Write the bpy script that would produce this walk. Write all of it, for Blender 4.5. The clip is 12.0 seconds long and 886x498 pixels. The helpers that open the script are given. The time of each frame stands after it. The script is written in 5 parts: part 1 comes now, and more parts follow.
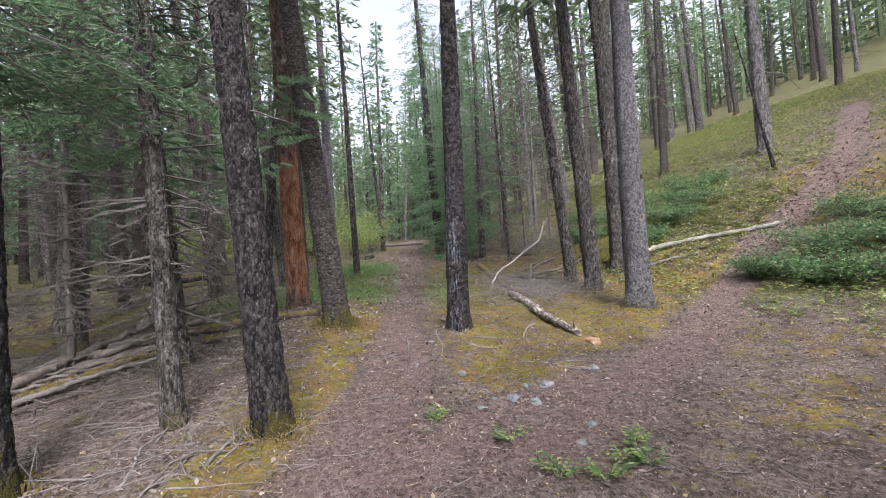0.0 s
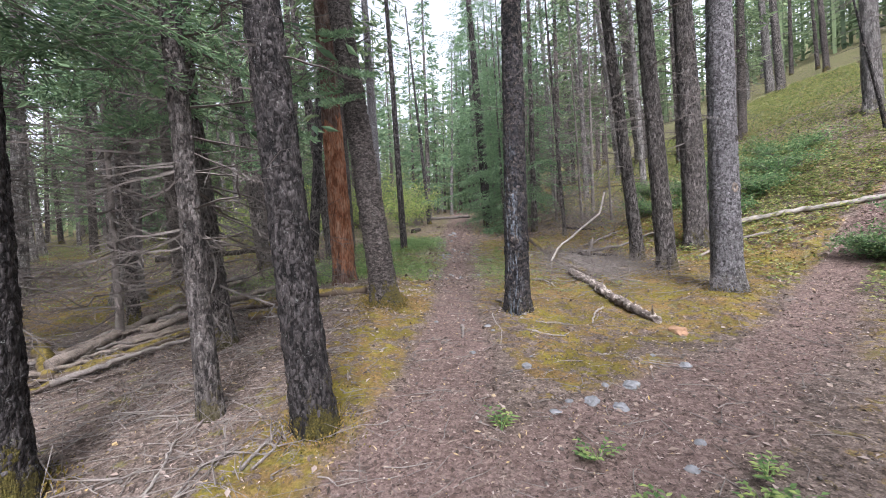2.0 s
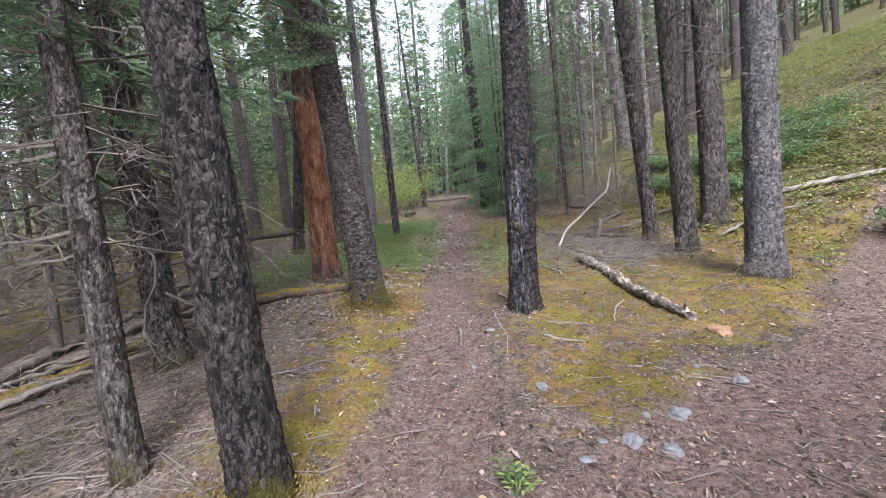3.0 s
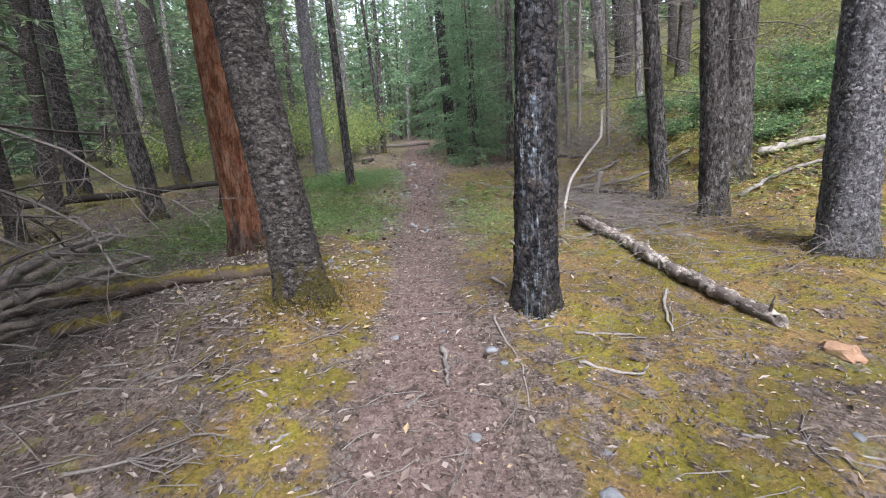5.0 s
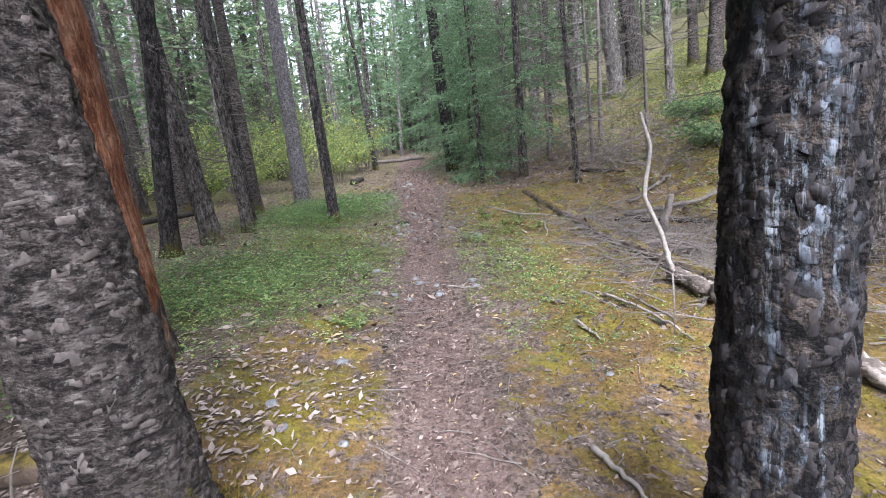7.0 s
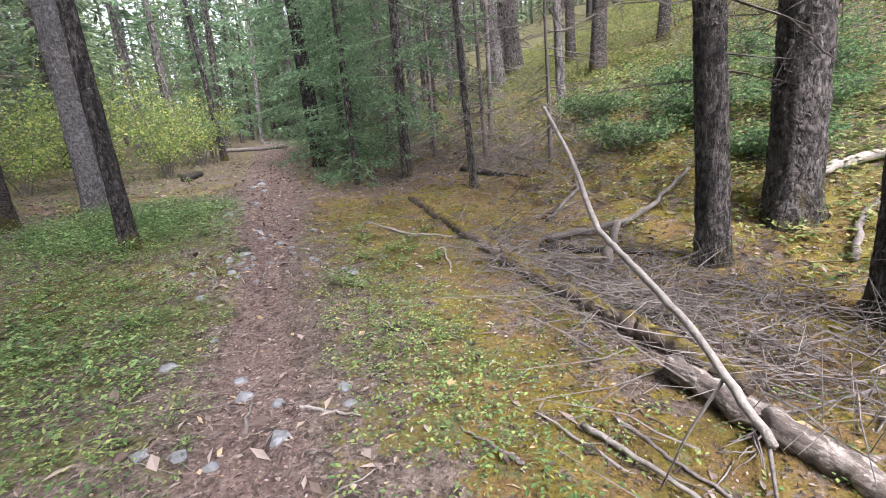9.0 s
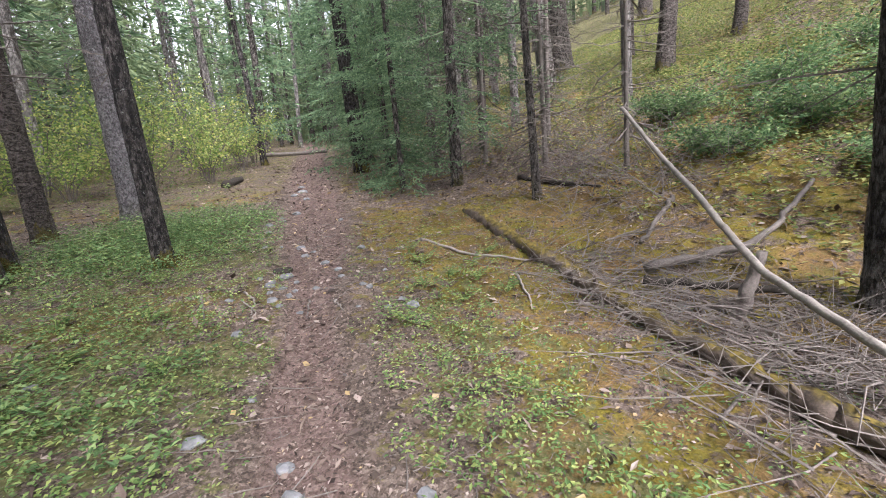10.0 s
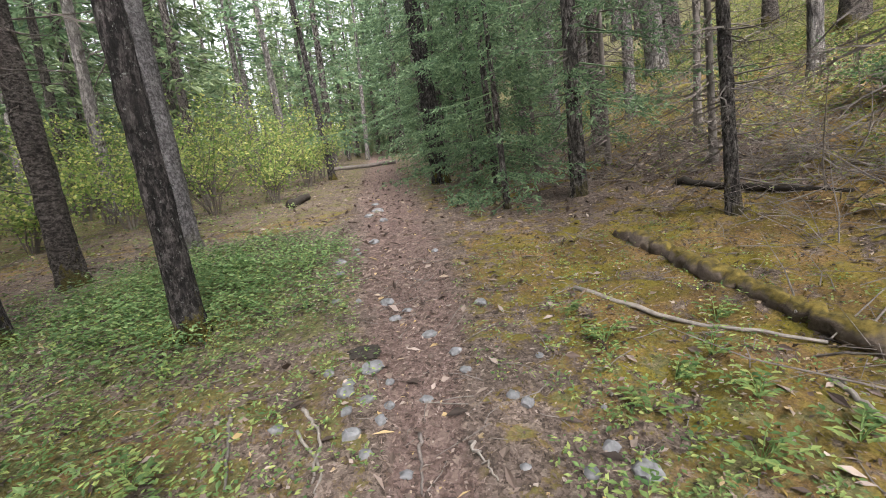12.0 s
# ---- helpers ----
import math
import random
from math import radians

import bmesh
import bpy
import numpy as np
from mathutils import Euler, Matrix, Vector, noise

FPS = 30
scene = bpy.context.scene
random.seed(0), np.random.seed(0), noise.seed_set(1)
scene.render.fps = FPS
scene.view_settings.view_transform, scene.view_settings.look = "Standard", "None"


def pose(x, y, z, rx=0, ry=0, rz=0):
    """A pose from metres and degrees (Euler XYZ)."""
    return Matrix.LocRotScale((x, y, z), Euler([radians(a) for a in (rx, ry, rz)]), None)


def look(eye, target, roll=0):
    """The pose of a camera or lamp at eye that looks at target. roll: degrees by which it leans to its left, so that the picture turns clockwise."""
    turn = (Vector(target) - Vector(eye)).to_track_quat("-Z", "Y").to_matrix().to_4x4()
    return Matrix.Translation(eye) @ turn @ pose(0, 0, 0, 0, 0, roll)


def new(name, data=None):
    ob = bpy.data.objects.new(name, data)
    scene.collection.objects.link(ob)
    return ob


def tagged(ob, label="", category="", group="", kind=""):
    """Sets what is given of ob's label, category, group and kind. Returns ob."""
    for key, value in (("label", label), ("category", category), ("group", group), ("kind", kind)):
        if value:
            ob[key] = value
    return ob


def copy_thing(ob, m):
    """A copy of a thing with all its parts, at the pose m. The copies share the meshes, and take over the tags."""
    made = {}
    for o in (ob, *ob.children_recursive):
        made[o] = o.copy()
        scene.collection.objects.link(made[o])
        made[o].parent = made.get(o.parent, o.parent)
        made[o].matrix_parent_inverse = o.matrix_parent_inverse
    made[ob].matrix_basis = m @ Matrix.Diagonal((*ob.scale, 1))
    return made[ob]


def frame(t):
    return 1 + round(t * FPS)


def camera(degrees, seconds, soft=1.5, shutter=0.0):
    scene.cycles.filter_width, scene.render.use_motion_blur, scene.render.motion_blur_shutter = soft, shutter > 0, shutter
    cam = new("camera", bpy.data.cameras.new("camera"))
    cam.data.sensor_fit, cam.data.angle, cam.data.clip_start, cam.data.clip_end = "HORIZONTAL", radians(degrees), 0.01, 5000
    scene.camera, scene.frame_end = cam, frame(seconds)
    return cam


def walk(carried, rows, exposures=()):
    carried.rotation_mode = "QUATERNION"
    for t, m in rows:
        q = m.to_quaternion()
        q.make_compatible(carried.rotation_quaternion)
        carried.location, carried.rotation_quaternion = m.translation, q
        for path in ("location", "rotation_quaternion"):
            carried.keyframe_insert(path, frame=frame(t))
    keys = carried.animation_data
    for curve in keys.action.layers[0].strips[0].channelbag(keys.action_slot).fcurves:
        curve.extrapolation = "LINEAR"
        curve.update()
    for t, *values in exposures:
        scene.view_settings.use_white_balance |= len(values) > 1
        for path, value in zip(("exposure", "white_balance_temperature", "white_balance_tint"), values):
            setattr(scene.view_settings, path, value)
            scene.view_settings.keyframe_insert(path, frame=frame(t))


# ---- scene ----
cam = camera(91.7, 12.0, soft=0.95)
PATH = [
    (0, (0.000, 0.000, 1.500), (0.367, 3.980, 1.658), -3.56),
    (0.5, (0.025, 0.006, 1.532), (0.154, 4.001, 1.693), -3.02),
    (1, (0.058, 0.021, 1.508), (0.070, 4.019, 1.646), -2.25),
    (1.5, (0.023, 0.203, 1.474), (-0.011, 4.202, 1.565), -2.06),
    (2, (-0.114, 0.630, 1.537), (-0.172, 4.629, 1.471), -3.08),
    (2.5, (-0.117, 0.976, 1.549), (-0.176, 4.972, 1.377), -4.65),
    (3, (-0.059, 1.489, 1.610), (-0.108, 5.481, 1.372), -4.81),
    (3.5, (-0.073, 1.882, 1.576), (-0.098, 5.872, 1.293), -4.42),
    (3.7, (-0.134, 2.064, 1.578), (-0.081, 6.047, 1.217), -4.45),
    (5.3, (-0.157, 3.493, 1.729), (0.164, 7.406, 0.965), -4.57),
    (5.5, (-0.161, 3.706, 1.776), (0.161, 7.619, 1.011), -5.49),
    (6, (-0.147, 4.282, 1.808), (0.190, 8.202, 1.087), -5.57),
    (6.5, (-0.146, 4.809, 1.831), (0.178, 8.737, 1.150), -5.50),
    (7, (-0.167, 5.285, 1.901), (0.160, 9.219, 1.256), -6.14),
    (7.2, (-0.187, 5.567, 1.939), (0.161, 9.502, 1.310), -5.52),
    (8.8, (0.235, 7.081, 2.065), (1.632, 10.732, 1.219), -5.17),
    (9, (0.251, 7.259, 2.113), (1.651, 10.908, 1.264), -4.97),
    (9.5, (0.238, 7.653, 2.125), (1.511, 11.355, 1.302), -4.19),
    (10, (0.166, 8.125, 2.197), (1.302, 11.878, 1.405), -4.83),
    (10.5, (0.122, 8.604, 2.188), (0.940, 12.454, 1.474), -5.17),
    (11, (0.084, 9.141, 2.181), (0.766, 13.022, 1.491), -3.83),
    (11.5, (0.020, 9.619, 2.233), (0.680, 13.507, 1.562), -5.86),
    (12, (0.000, 10.226, 2.253), (0.592, 14.127, 1.592), -7.49),
]
walk(cam, [(t, look(eye, target, roll)) for t, eye, target, roll in PATH], exposures=[(0, 1.5, 6050, 15), (2.5, 1.7, 6000, 16), (5.5, 1.66, 5850, 13), (7, 1.98, 5800, 16), (9.2, 1.94, 6150, 18), (11, 1.88, 6350, 14), (12, 1.86, 6550, 12.5)])

# ---- light: a bright overcast sky over a conifer forest ----
SUN_EL, SUN_AZ = radians(46), radians(168)
world = bpy.data.worlds.new("sky")
scene.world = world
world.use_nodes = True
wn, wl = world.node_tree.nodes, world.node_tree.links
sky = wn.new("ShaderNodeTexSky")
sky.sky_type, sky.sun_disc, sky.sun_elevation, sky.sun_rotation = "NISHITA", False, SUN_EL, SUN_AZ
sky.dust_density, sky.air_density = 4.0, 1.0
pale = wn.new("ShaderNodeHueSaturation")
pale.inputs["Saturation"].default_value = 0.25
wl.new(sky.outputs["Color"], pale.inputs["Color"])
wl.new(pale.outputs["Color"], wn["Background"].inputs["Color"])
wn["Background"].inputs["Strength"].default_value = 0.15
sun_data = bpy.data.lights.new("sun", "SUN")
sun_data.energy, sun_data.angle, sun_data.color = 2.4, radians(30), (1.0, 0.96, 0.9)
sun = new("sun", sun_data)
sun.matrix_world = look((0, 0, 40), (-40 * math.cos(SUN_EL) * 0.2, 40 * math.cos(SUN_EL) * 0.98, 40 - 40 * math.sin(SUN_EL)))

# ---- materials ----


class Nodes:
    """A short way to wire a node material."""

    def __init__(self, name, roughness=0.9):
        self.mat = bpy.data.materials.new(name)
        self.mat.use_nodes = True
        self.n, self.l = self.mat.node_tree.nodes, self.mat.node_tree.links
        self.bsdf = self.n["Principled BSDF"]
        self.bsdf.inputs["Roughness"].default_value = roughness
        self.bsdf.inputs["Specular IOR Level"].default_value = 0.25

    def put(self, socket, value):
        if isinstance(value, bpy.types.NodeSocket):
            self.l.new(value, socket)
        elif isinstance(value, tuple) and len(value) == 3 and socket.type == "RGBA":
            socket.default_value = (*value, 1)
        else:
            socket.default_value = value

    def coords(self, scale=(1, 1, 1), kind="Object", turn=(0, 0, 0)):
        tc, mp = self.n.new("ShaderNodeTexCoord"), self.n.new("ShaderNodeMapping")
        self.l.new(tc.outputs[kind], mp.inputs["Vector"])
        mp.inputs["Scale"].default_value = scale
        mp.inputs["Rotation"].default_value = turn
        return mp.outputs["Vector"]

    def noise(self, vec, scale, detail=4.0, rough=0.6, out="Fac"):
        t = self.n.new("ShaderNodeTexNoise")
        self.put(t.inputs["Vector"], vec)
        t.inputs["Scale"].default_value, t.inputs["Detail"].default_value, t.inputs["Roughness"].default_value = scale, detail, rough
        return t.outputs[out]

    def voronoi(self, vec, scale, feature="F1", out="Distance", rand=1.0):
        t = self.n.new("ShaderNodeTexVoronoi")
        t.feature = feature
        self.put(t.inputs["Vector"], vec)
        t.inputs["Scale"].default_value, t.inputs["Randomness"].default_value = scale, rand
        return t.outputs[out]

    def ramp(self, fac, *stops):
        r = self.n.new("ShaderNodeValToRGB")
        self.put(r.inputs["Fac"], fac)
        els = r.color_ramp.elements
        while len(els) < len(stops):
            els.new(0.5)
        for e, (at, colour) in zip(els, stops):
            e.position = at
            e.color = (*colour, 1) if isinstance(colour, tuple) else (colour, colour, colour, 1)
        return r.outputs["Color"]

    def mix(self, fac, a, b, blend="MIX"):
        m = self.n.new("ShaderNodeMix")
        m.data_type, m.blend_type = "RGBA", blend
        self.put(m.inputs[0], fac), self.put(m.inputs[6], a), self.put(m.inputs[7], b)
        return m.outputs[2]

    def math(self, op, a, b=0.0, clamp=False):
        m = self.n.new("ShaderNodeMath")
        m.operation, m.use_clamp = op, clamp
        self.put(m.inputs[0], a), self.put(m.inputs[1], b)
        return m.outputs[0]

    def attribute(self, name):
        a = self.n.new("ShaderNodeAttribute")
        a.attribute_name = name
        return a.outputs["Fac"]

    def z_of(self, vec):
        s = self.n.new("ShaderNodeSeparateXYZ")
        self.put(s.inputs[0], vec)
        return s.outputs

    def island(self):
        return self.n.new("ShaderNodeNewGeometry").outputs["Random Per Island"]

    def random(self):
        return self.n.new("ShaderNodeObjectInfo").outputs["Random"]

    def bump(self, height, strength, distance):
        b = self.n.new("ShaderNodeBump")
        self.put(b.inputs["Height"], height)
        b.inputs["Strength"].default_value, b.inputs["Distance"].default_value = strength, distance
        self.l.new(b.outputs["Normal"], self.bsdf.inputs["Normal"])

    def resin(self, base, amount):
        """Dried pale resin in broken vertical runs down one side of a trunk."""
        runs = self.noise(self.coords((1, 1, 0.07)), 46, 5, 0.75)
        breaks = self.noise(self.coords((1, 1, 0.8)), 22, 4, 0.7)
        patch = self.noise(self.coords((1, 1, 0.35)), 4.5, 4, 0.65)
        y = self.z_of(self.coords(turn=(0, 0, radians(22))))
        band = self.ramp(self.math("ABSOLUTE", y[0]), (0.045, 1.0), (0.12, 0.12))
        face = self.math("MULTIPLY", self.math("MULTIPLY", band, self.ramp(self.math("MULTIPLY", y[1], -3.0), (0.1, 0.0), (0.25, 1.0))), self.ramp(self.math("MULTIPLY", y[2], 0.4), (0.55, 1.0), (1.0, 0.0)))
        where = self.math("MULTIPLY", self.math("MULTIPLY", self.ramp(runs, (0.51, 0.0), (0.56, 1.0)), self.ramp(breaks, (0.42, 0.15), (0.5, 1.0))), self.ramp(patch, (0.4, 0.0), (0.5, 1.0)))
        tint = self.ramp(patch, (0.45, (0.3, 0.38, 0.48)), (0.65, (0.42, 0.45, 0.46)))
        return self.mix(self.math("MULTIPLY", self.math("MULTIPLY", where, face), amount, True), base, tint)

    def done(self, colour):
        self.put(self.bsdf.inputs["Base Color"], colour)
        return self.mat


def bark(name, dark, mid, light, flakes=38.0, moss=0.35, resin=0.0, lichen=0.1, stretch=0.45, furrow=0.6, skin=None):
    """Flaky conifer bark: small loose scales over rough furrows, lichen specks, moss at some feet, resin runs."""
    m = Nodes(name, 0.92)
    v = m.coords((1, 1, stretch))
    warp = m.noise(v, 7, 5, 0.7, "Color")
    vv = m.n.new("ShaderNodeVectorMath")
    vv.operation = "MULTIPLY_ADD"
    m.put(vv.inputs[0], warp), m.put(vv.inputs[2], v)
    vv.inputs[1].default_value = (0.22, 0.22, 0.3)
    rough = m.noise(v, 13, 8, 0.72)
    scale = m.voronoi(vv.outputs[0], flakes)
    tint = m.z_of(m.voronoi(vv.outputs[0], flakes, "F1", "Color"))[0]
    grain = m.noise(m.coords((1, 1, 1.6)), 75, 5, 0.75)
    furrows = m.noise(m.coords((1, 1, stretch * 0.55)), 17, 6, 0.65)
    cleft = m.ramp(m.math("ABSOLUTE", m.math("SUBTRACT", furrows, 0.5)), (0.0, 1.0 - furrow), (0.075, 1.0))
    # Hard-edged two-tone patches put the shadow under flake edges into the colour.
    crisp = m.ramp(m.noise(v, flakes * 0.62, 6, 0.68), (0.47, 0.0), (0.525, 1.0))
    tone = m.math("ADD", m.math("MULTIPLY", tint, 0.2), m.math("ADD", m.math("MULTIPLY", rough, 0.5), m.math("ADD", m.math("MULTIPLY", grain, 0.35), m.math("MULTIPLY", crisp, 0.17))))
    base = m.ramp(tone, (0.46, dark), (0.6, mid), (0.82, light))
    base = m.mix(1.0, base, cleft, "MULTIPLY")
    if skin:
        z = m.math("ADD", m.z_of(m.coords())[2], m.math("MULTIPLY", m.math("SUBTRACT", m.noise(m.coords((1, 1, 0.4)), 6, 4, 0.7), 0.5), 1.6))
        cover = m.math("MAXIMUM", m.ramp(m.math("MULTIPLY", z, 0.25), (skin[0] / 4, 1.0), (skin[0] / 4 + 0.03, 0.0)), m.ramp(m.math("MULTIPLY", z, 0.25), (skin[1] / 4, 0.0), (skin[1] / 4 + 0.03, 1.0)))
        base = m.mix(cover, base, m.mix(1.0, m.ramp(tone, (0.46, (0.04, 0.033, 0.03)), (0.82, (0.27, 0.23, 0.21))), cleft, "MULTIPLY"))
    large = m.noise(m.coords((1, 1, 0.5)), 2.3, 4, 0.6)
    base = m.mix(m.ramp(large, (0.35, 0.0), (0.7, 0.4)), base, dark)
    spots = m.noise(m.coords((1, 1, 0.8)), 30, 5, 0.8)
    base = m.mix(m.math("MULTIPLY", m.ramp(spots, (0.6, 0.0), (0.68, 1.0)), lichen * 4, True), base, (0.36, 0.38, 0.36))
    if moss:
        z = m.z_of(m.coords())[2]
        low = m.math("SUBTRACT", m.math("SUBTRACT", m.math("MULTIPLY", m.noise(m.coords((1, 1, 0.6)), 5, 6, 0.78), 2.2), 0.62), m.math("MULTIPLY", z, 0.62))
        base = m.mix(m.math("MULTIPLY", m.ramp(low, (0.36, 0.0), (0.5, 1.0)), moss * 1.6, True), base, m.ramp(grain, (0.35, (0.035, 0.035, 0.01)), (0.65, (0.17, 0.14, 0.03))))
    if resin:
        base = m.resin(base, resin)
    base = m.mix(1.0, base, m.ramp(m.random(), (0.0, 0.75), (1.0, 1.1)), "MULTIPLY")
    height = m.math("ADD", m.math("MULTIPLY", rough, 1.3), m.math("ADD", m.math("MULTIPLY", grain, 0.35), m.math("ADD", m.math("MULTIPLY", cleft, 0.5), m.math("ADD", m.math("MULTIPLY", scale, -0.6), m.math("MULTIPLY", crisp, 0.3)))))
    m.bump(height, 1.0, 0.05)
    return m.done(base)


BARK_BROWN = bark("bark_brown", (0.034, 0.029, 0.028), (0.122, 0.108, 0.102), (0.3, 0.275, 0.265), 36)
BARK_DARK = bark("bark_dark", (0.014, 0.012, 0.013), (0.05, 0.043, 0.043), (0.18, 0.16, 0.16), 34, moss=0.6, lichen=0.2)
BARK_BURNT = bark("bark_charred", (0.01, 0.01, 0.013), (0.035, 0.032, 0.035), (0.2, 0.165, 0.145), 24, moss=0.05, resin=0.5, lichen=0.07, stretch=1.1)
BARK_GREY = bark("bark_grey", (0.08, 0.076, 0.08), (0.2, 0.19, 0.2), (0.36, 0.35, 0.37), 44, moss=0.08, lichen=0.25, stretch=0.9, furrow=0.5)
# The stretch lays those patches level, as painted shadow under flake lips.
BARK_LEAN = bark("bark_greybrown", (0.03, 0.025, 0.024), (0.115, 0.097, 0.09), (0.24, 0.21, 0.2), 30, moss=0.55, lichen=0.12, stretch=2.0, furrow=0.6)
BARK_ORANGE = bark("bark_stripped_orange", (0.26, 0.095, 0.045), (0.52, 0.23, 0.125), (0.64, 0.38, 0.26), 26, moss=0.0, lichen=0.05, stretch=0.3, furrow=0.5, skin=(0.22, 2.7))
# Paler and greyer bark: the haze of distance is put into its colour.
BARK_HAZED = bark("bark_hazed", (0.1, 0.092, 0.09), (0.23, 0.215, 0.21), (0.38, 0.36, 0.35), 20, moss=0.2, lichen=0.1)


def wood(name, dark, light, moss=0.0, rough=0.85, pale=0.0):
    m = Nodes(name, rough)
    g = m.noise(m.coords((1, 1, 1)), 7, 6, 0.7)
    f = m.noise(m.coords(), 55, 4, 0.7)
    base = m.ramp(m.math("ADD", m.math("MULTIPLY", g, 0.6), m.math("MULTIPLY", f, 0.4)), (0.3, dark), (0.7, light))
    if pale:
        bare = m.ramp(m.noise(m.coords((3, 1, 3)), 4.2, 6, 0.75), (0.5, 0.0), (0.56, pale))
        base = m.mix(bare, base, m.ramp(f, (0.3, (0.24, 0.2, 0.175)), (0.7, (0.5, 0.45, 0.41))))
    if moss:
        up = m.z_of(m.coords(kind="Normal"))[2]
        t = m.math("ADD", m.math("MULTIPLY", up, 0.4), m.noise(m.coords(), 3.5, 4, 0.7))
        tone = m.ramp(m.noise(m.coords(), 18, 3, 0.6), (0.35, (0.05, 0.04, 0.012)), (0.7, (0.2, 0.15, 0.035)))
        base = m.mix(m.ramp(t, (0.75 - moss * 0.5, 0.0), (0.9 - moss * 0.5, 1.0)), base, tone)
    m.bump(m.math("ADD", g, m.math("MULTIPLY", f, 0.6)), 0.8, 0.012)
    return m.done(base)


DEADWOOD = wood("dead_wood_grey", (0.065, 0.055, 0.05), (0.26, 0.23, 0.215))
DEADTWIG = wood("dead_twig", (0.045, 0.039, 0.036), (0.175, 0.155, 0.143))
PALEWOOD = wood("pale_weathered_wood", (0.125, 0.11, 0.098), (0.34, 0.31, 0.285))
ROTTEN = wood("rotten_log", (0.03, 0.024, 0.02), (0.3, 0.25, 0.215))
LOGBARK = wood("peeling_log", (0.03, 0.024, 0.022), (0.2, 0.165, 0.145), pale=0.8)
MOSSLOG = wood("mossy_log", (0.035, 0.025, 0.02), (0.17, 0.13, 0.1), moss=0.33)
DULL_LOG = wood("dull_mossy_log", (0.035, 0.027, 0.022), (0.19, 0.15, 0.125), moss=0.13)
CHARRED = wood("charred_wood", (0.012, 0.01, 0.009), (0.05, 0.042, 0.036))


def leafy(name, *stops, translucent=0.42, rough=0.7):
    m = Nodes(name, rough)
    base = m.ramp(m.island(), *stops)
    wide = m.noise(m.coords(kind="Object"), 0.8, 3, 0.6)
    base = m.mix(1.0, base, m.ramp(wide, (0.3, 0.75), (0.7, 1.15)), "MULTIPLY")
    m.put(m.bsdf.inputs["Base Color"], base)
    tr, mx = m.n.new("ShaderNodeBsdfTranslucent"), m.n.new("ShaderNodeMixShader")
    m.put(tr.inputs["Color"], base)
    mx.inputs[0].default_value = translucent
    m.l.new(m.bsdf.outputs[0], mx.inputs[1]), m.l.new(tr.outputs[0], mx.inputs[2])
    m.l.new(mx.outputs[0], m.n["Material Output"].inputs["Surface"])
    return m.mat


NEEDLES = leafy("spruce_needles", (0.0, (0.075, 0.13, 0.08)), (0.5, (0.155, 0.245, 0.14)), (1.0, (0.26, 0.37, 0.21)), translucent=0.5)
NEEDLES_PINE = leafy("pine_needles", (0.0, (0.08, 0.12, 0.07)), (0.5, (0.15, 0.21, 0.11)), (1.0, (0.26, 0.33, 0.18)))
SHRUB_LEAF = leafy("shrub_leaves", (0.0, (0.1, 0.19, 0.05)), (0.55, (0.25, 0.34, 0.1)), (1.0, (0.5, 0.5, 0.17)), translucent=0.45)
PLANT_LEAF = leafy("undergrowth_leaves", (0.0, (0.07, 0.14, 0.05)), (0.55, (0.175, 0.265, 0.09)), (1.0, (0.33, 0.39, 0.13)), translucent=0.35)
JUNIPER = leafy("low_evergreen", (0.0, (0.055, 0.115, 0.055)), (0.6, (0.13, 0.22, 0.095)), (1.0, (0.25, 0.33, 0.15)))
LITTER = leafy("fallen_leaves", (0.0, (0.035, 0.026, 0.022)), (0.4, (0.11, 0.08, 0.068)), (0.75, (0.22, 0.17, 0.145)), (0.93, (0.36, 0.3, 0.27)), (1.0, (0.4, 0.29, 0.12)), translucent=0.1)
MOSSY = leafy("moss_fronds", (0.0, (0.06, 0.058, 0.014)), (0.5, (0.16, 0.128, 0.03)), (1.0, (0.27, 0.185, 0.055)), translucent=0.25)


def scale_material(name, *stops, resin=0.0):
    """Bark plates, each of its own tone, with fine grain and lichen specks."""
    m = Nodes(name, 0.9)
    grain = m.noise(m.coords((1, 1, 0.7)), 60, 5, 0.75)
    base = m.ramp(m.math("ADD", m.math("MULTIPLY", m.island(), 0.42), m.math("MULTIPLY", grain, 0.62)), *stops)
    base = m.mix(m.ramp(m.noise(m.coords(), 26, 4, 0.8), (0.64, 0.0), (0.72, 0.45)), base, (0.28, 0.29, 0.28))
    if resin:
        base = m.resin(base, resin)
    m.bump(grain, 0.7, 0.008)
    return m.done(base)


SCALE_BROWN = scale_material("bark_scales_brown", (0.2, (0.036, 0.031, 0.03)), (0.7, (0.092, 0.08, 0.076)), (1.0, (0.17, 0.15, 0.142)))
SCALE_DARK = scale_material("bark_scales_dark", (0.2, (0.018, 0.016, 0.017)), (0.7, (0.05, 0.044, 0.044)), (1.0, (0.13, 0.118, 0.118)))
SCALE_BURNT = scale_material("bark_scales_charred", (0.2, (0.014, 0.013, 0.016)), (0.65, (0.04, 0.036, 0.038)), (0.9, (0.09, 0.074, 0.067)), (1.0, (0.24, 0.185, 0.15)), resin=0.5)
SCALE_LEAN = scale_material("bark_scales_greybrown", (0.2, (0.036, 0.031, 0.03)), (0.6, (0.085, 0.074, 0.07)), (1.0, (0.19, 0.168, 0.158)))
SCALE_GREY = scale_material("bark_scales_grey", (0.2, (0.13, 0.123, 0.13)), (0.7, (0.2, 0.19, 0.202)), (1.0, (0.29, 0.28, 0.292)))


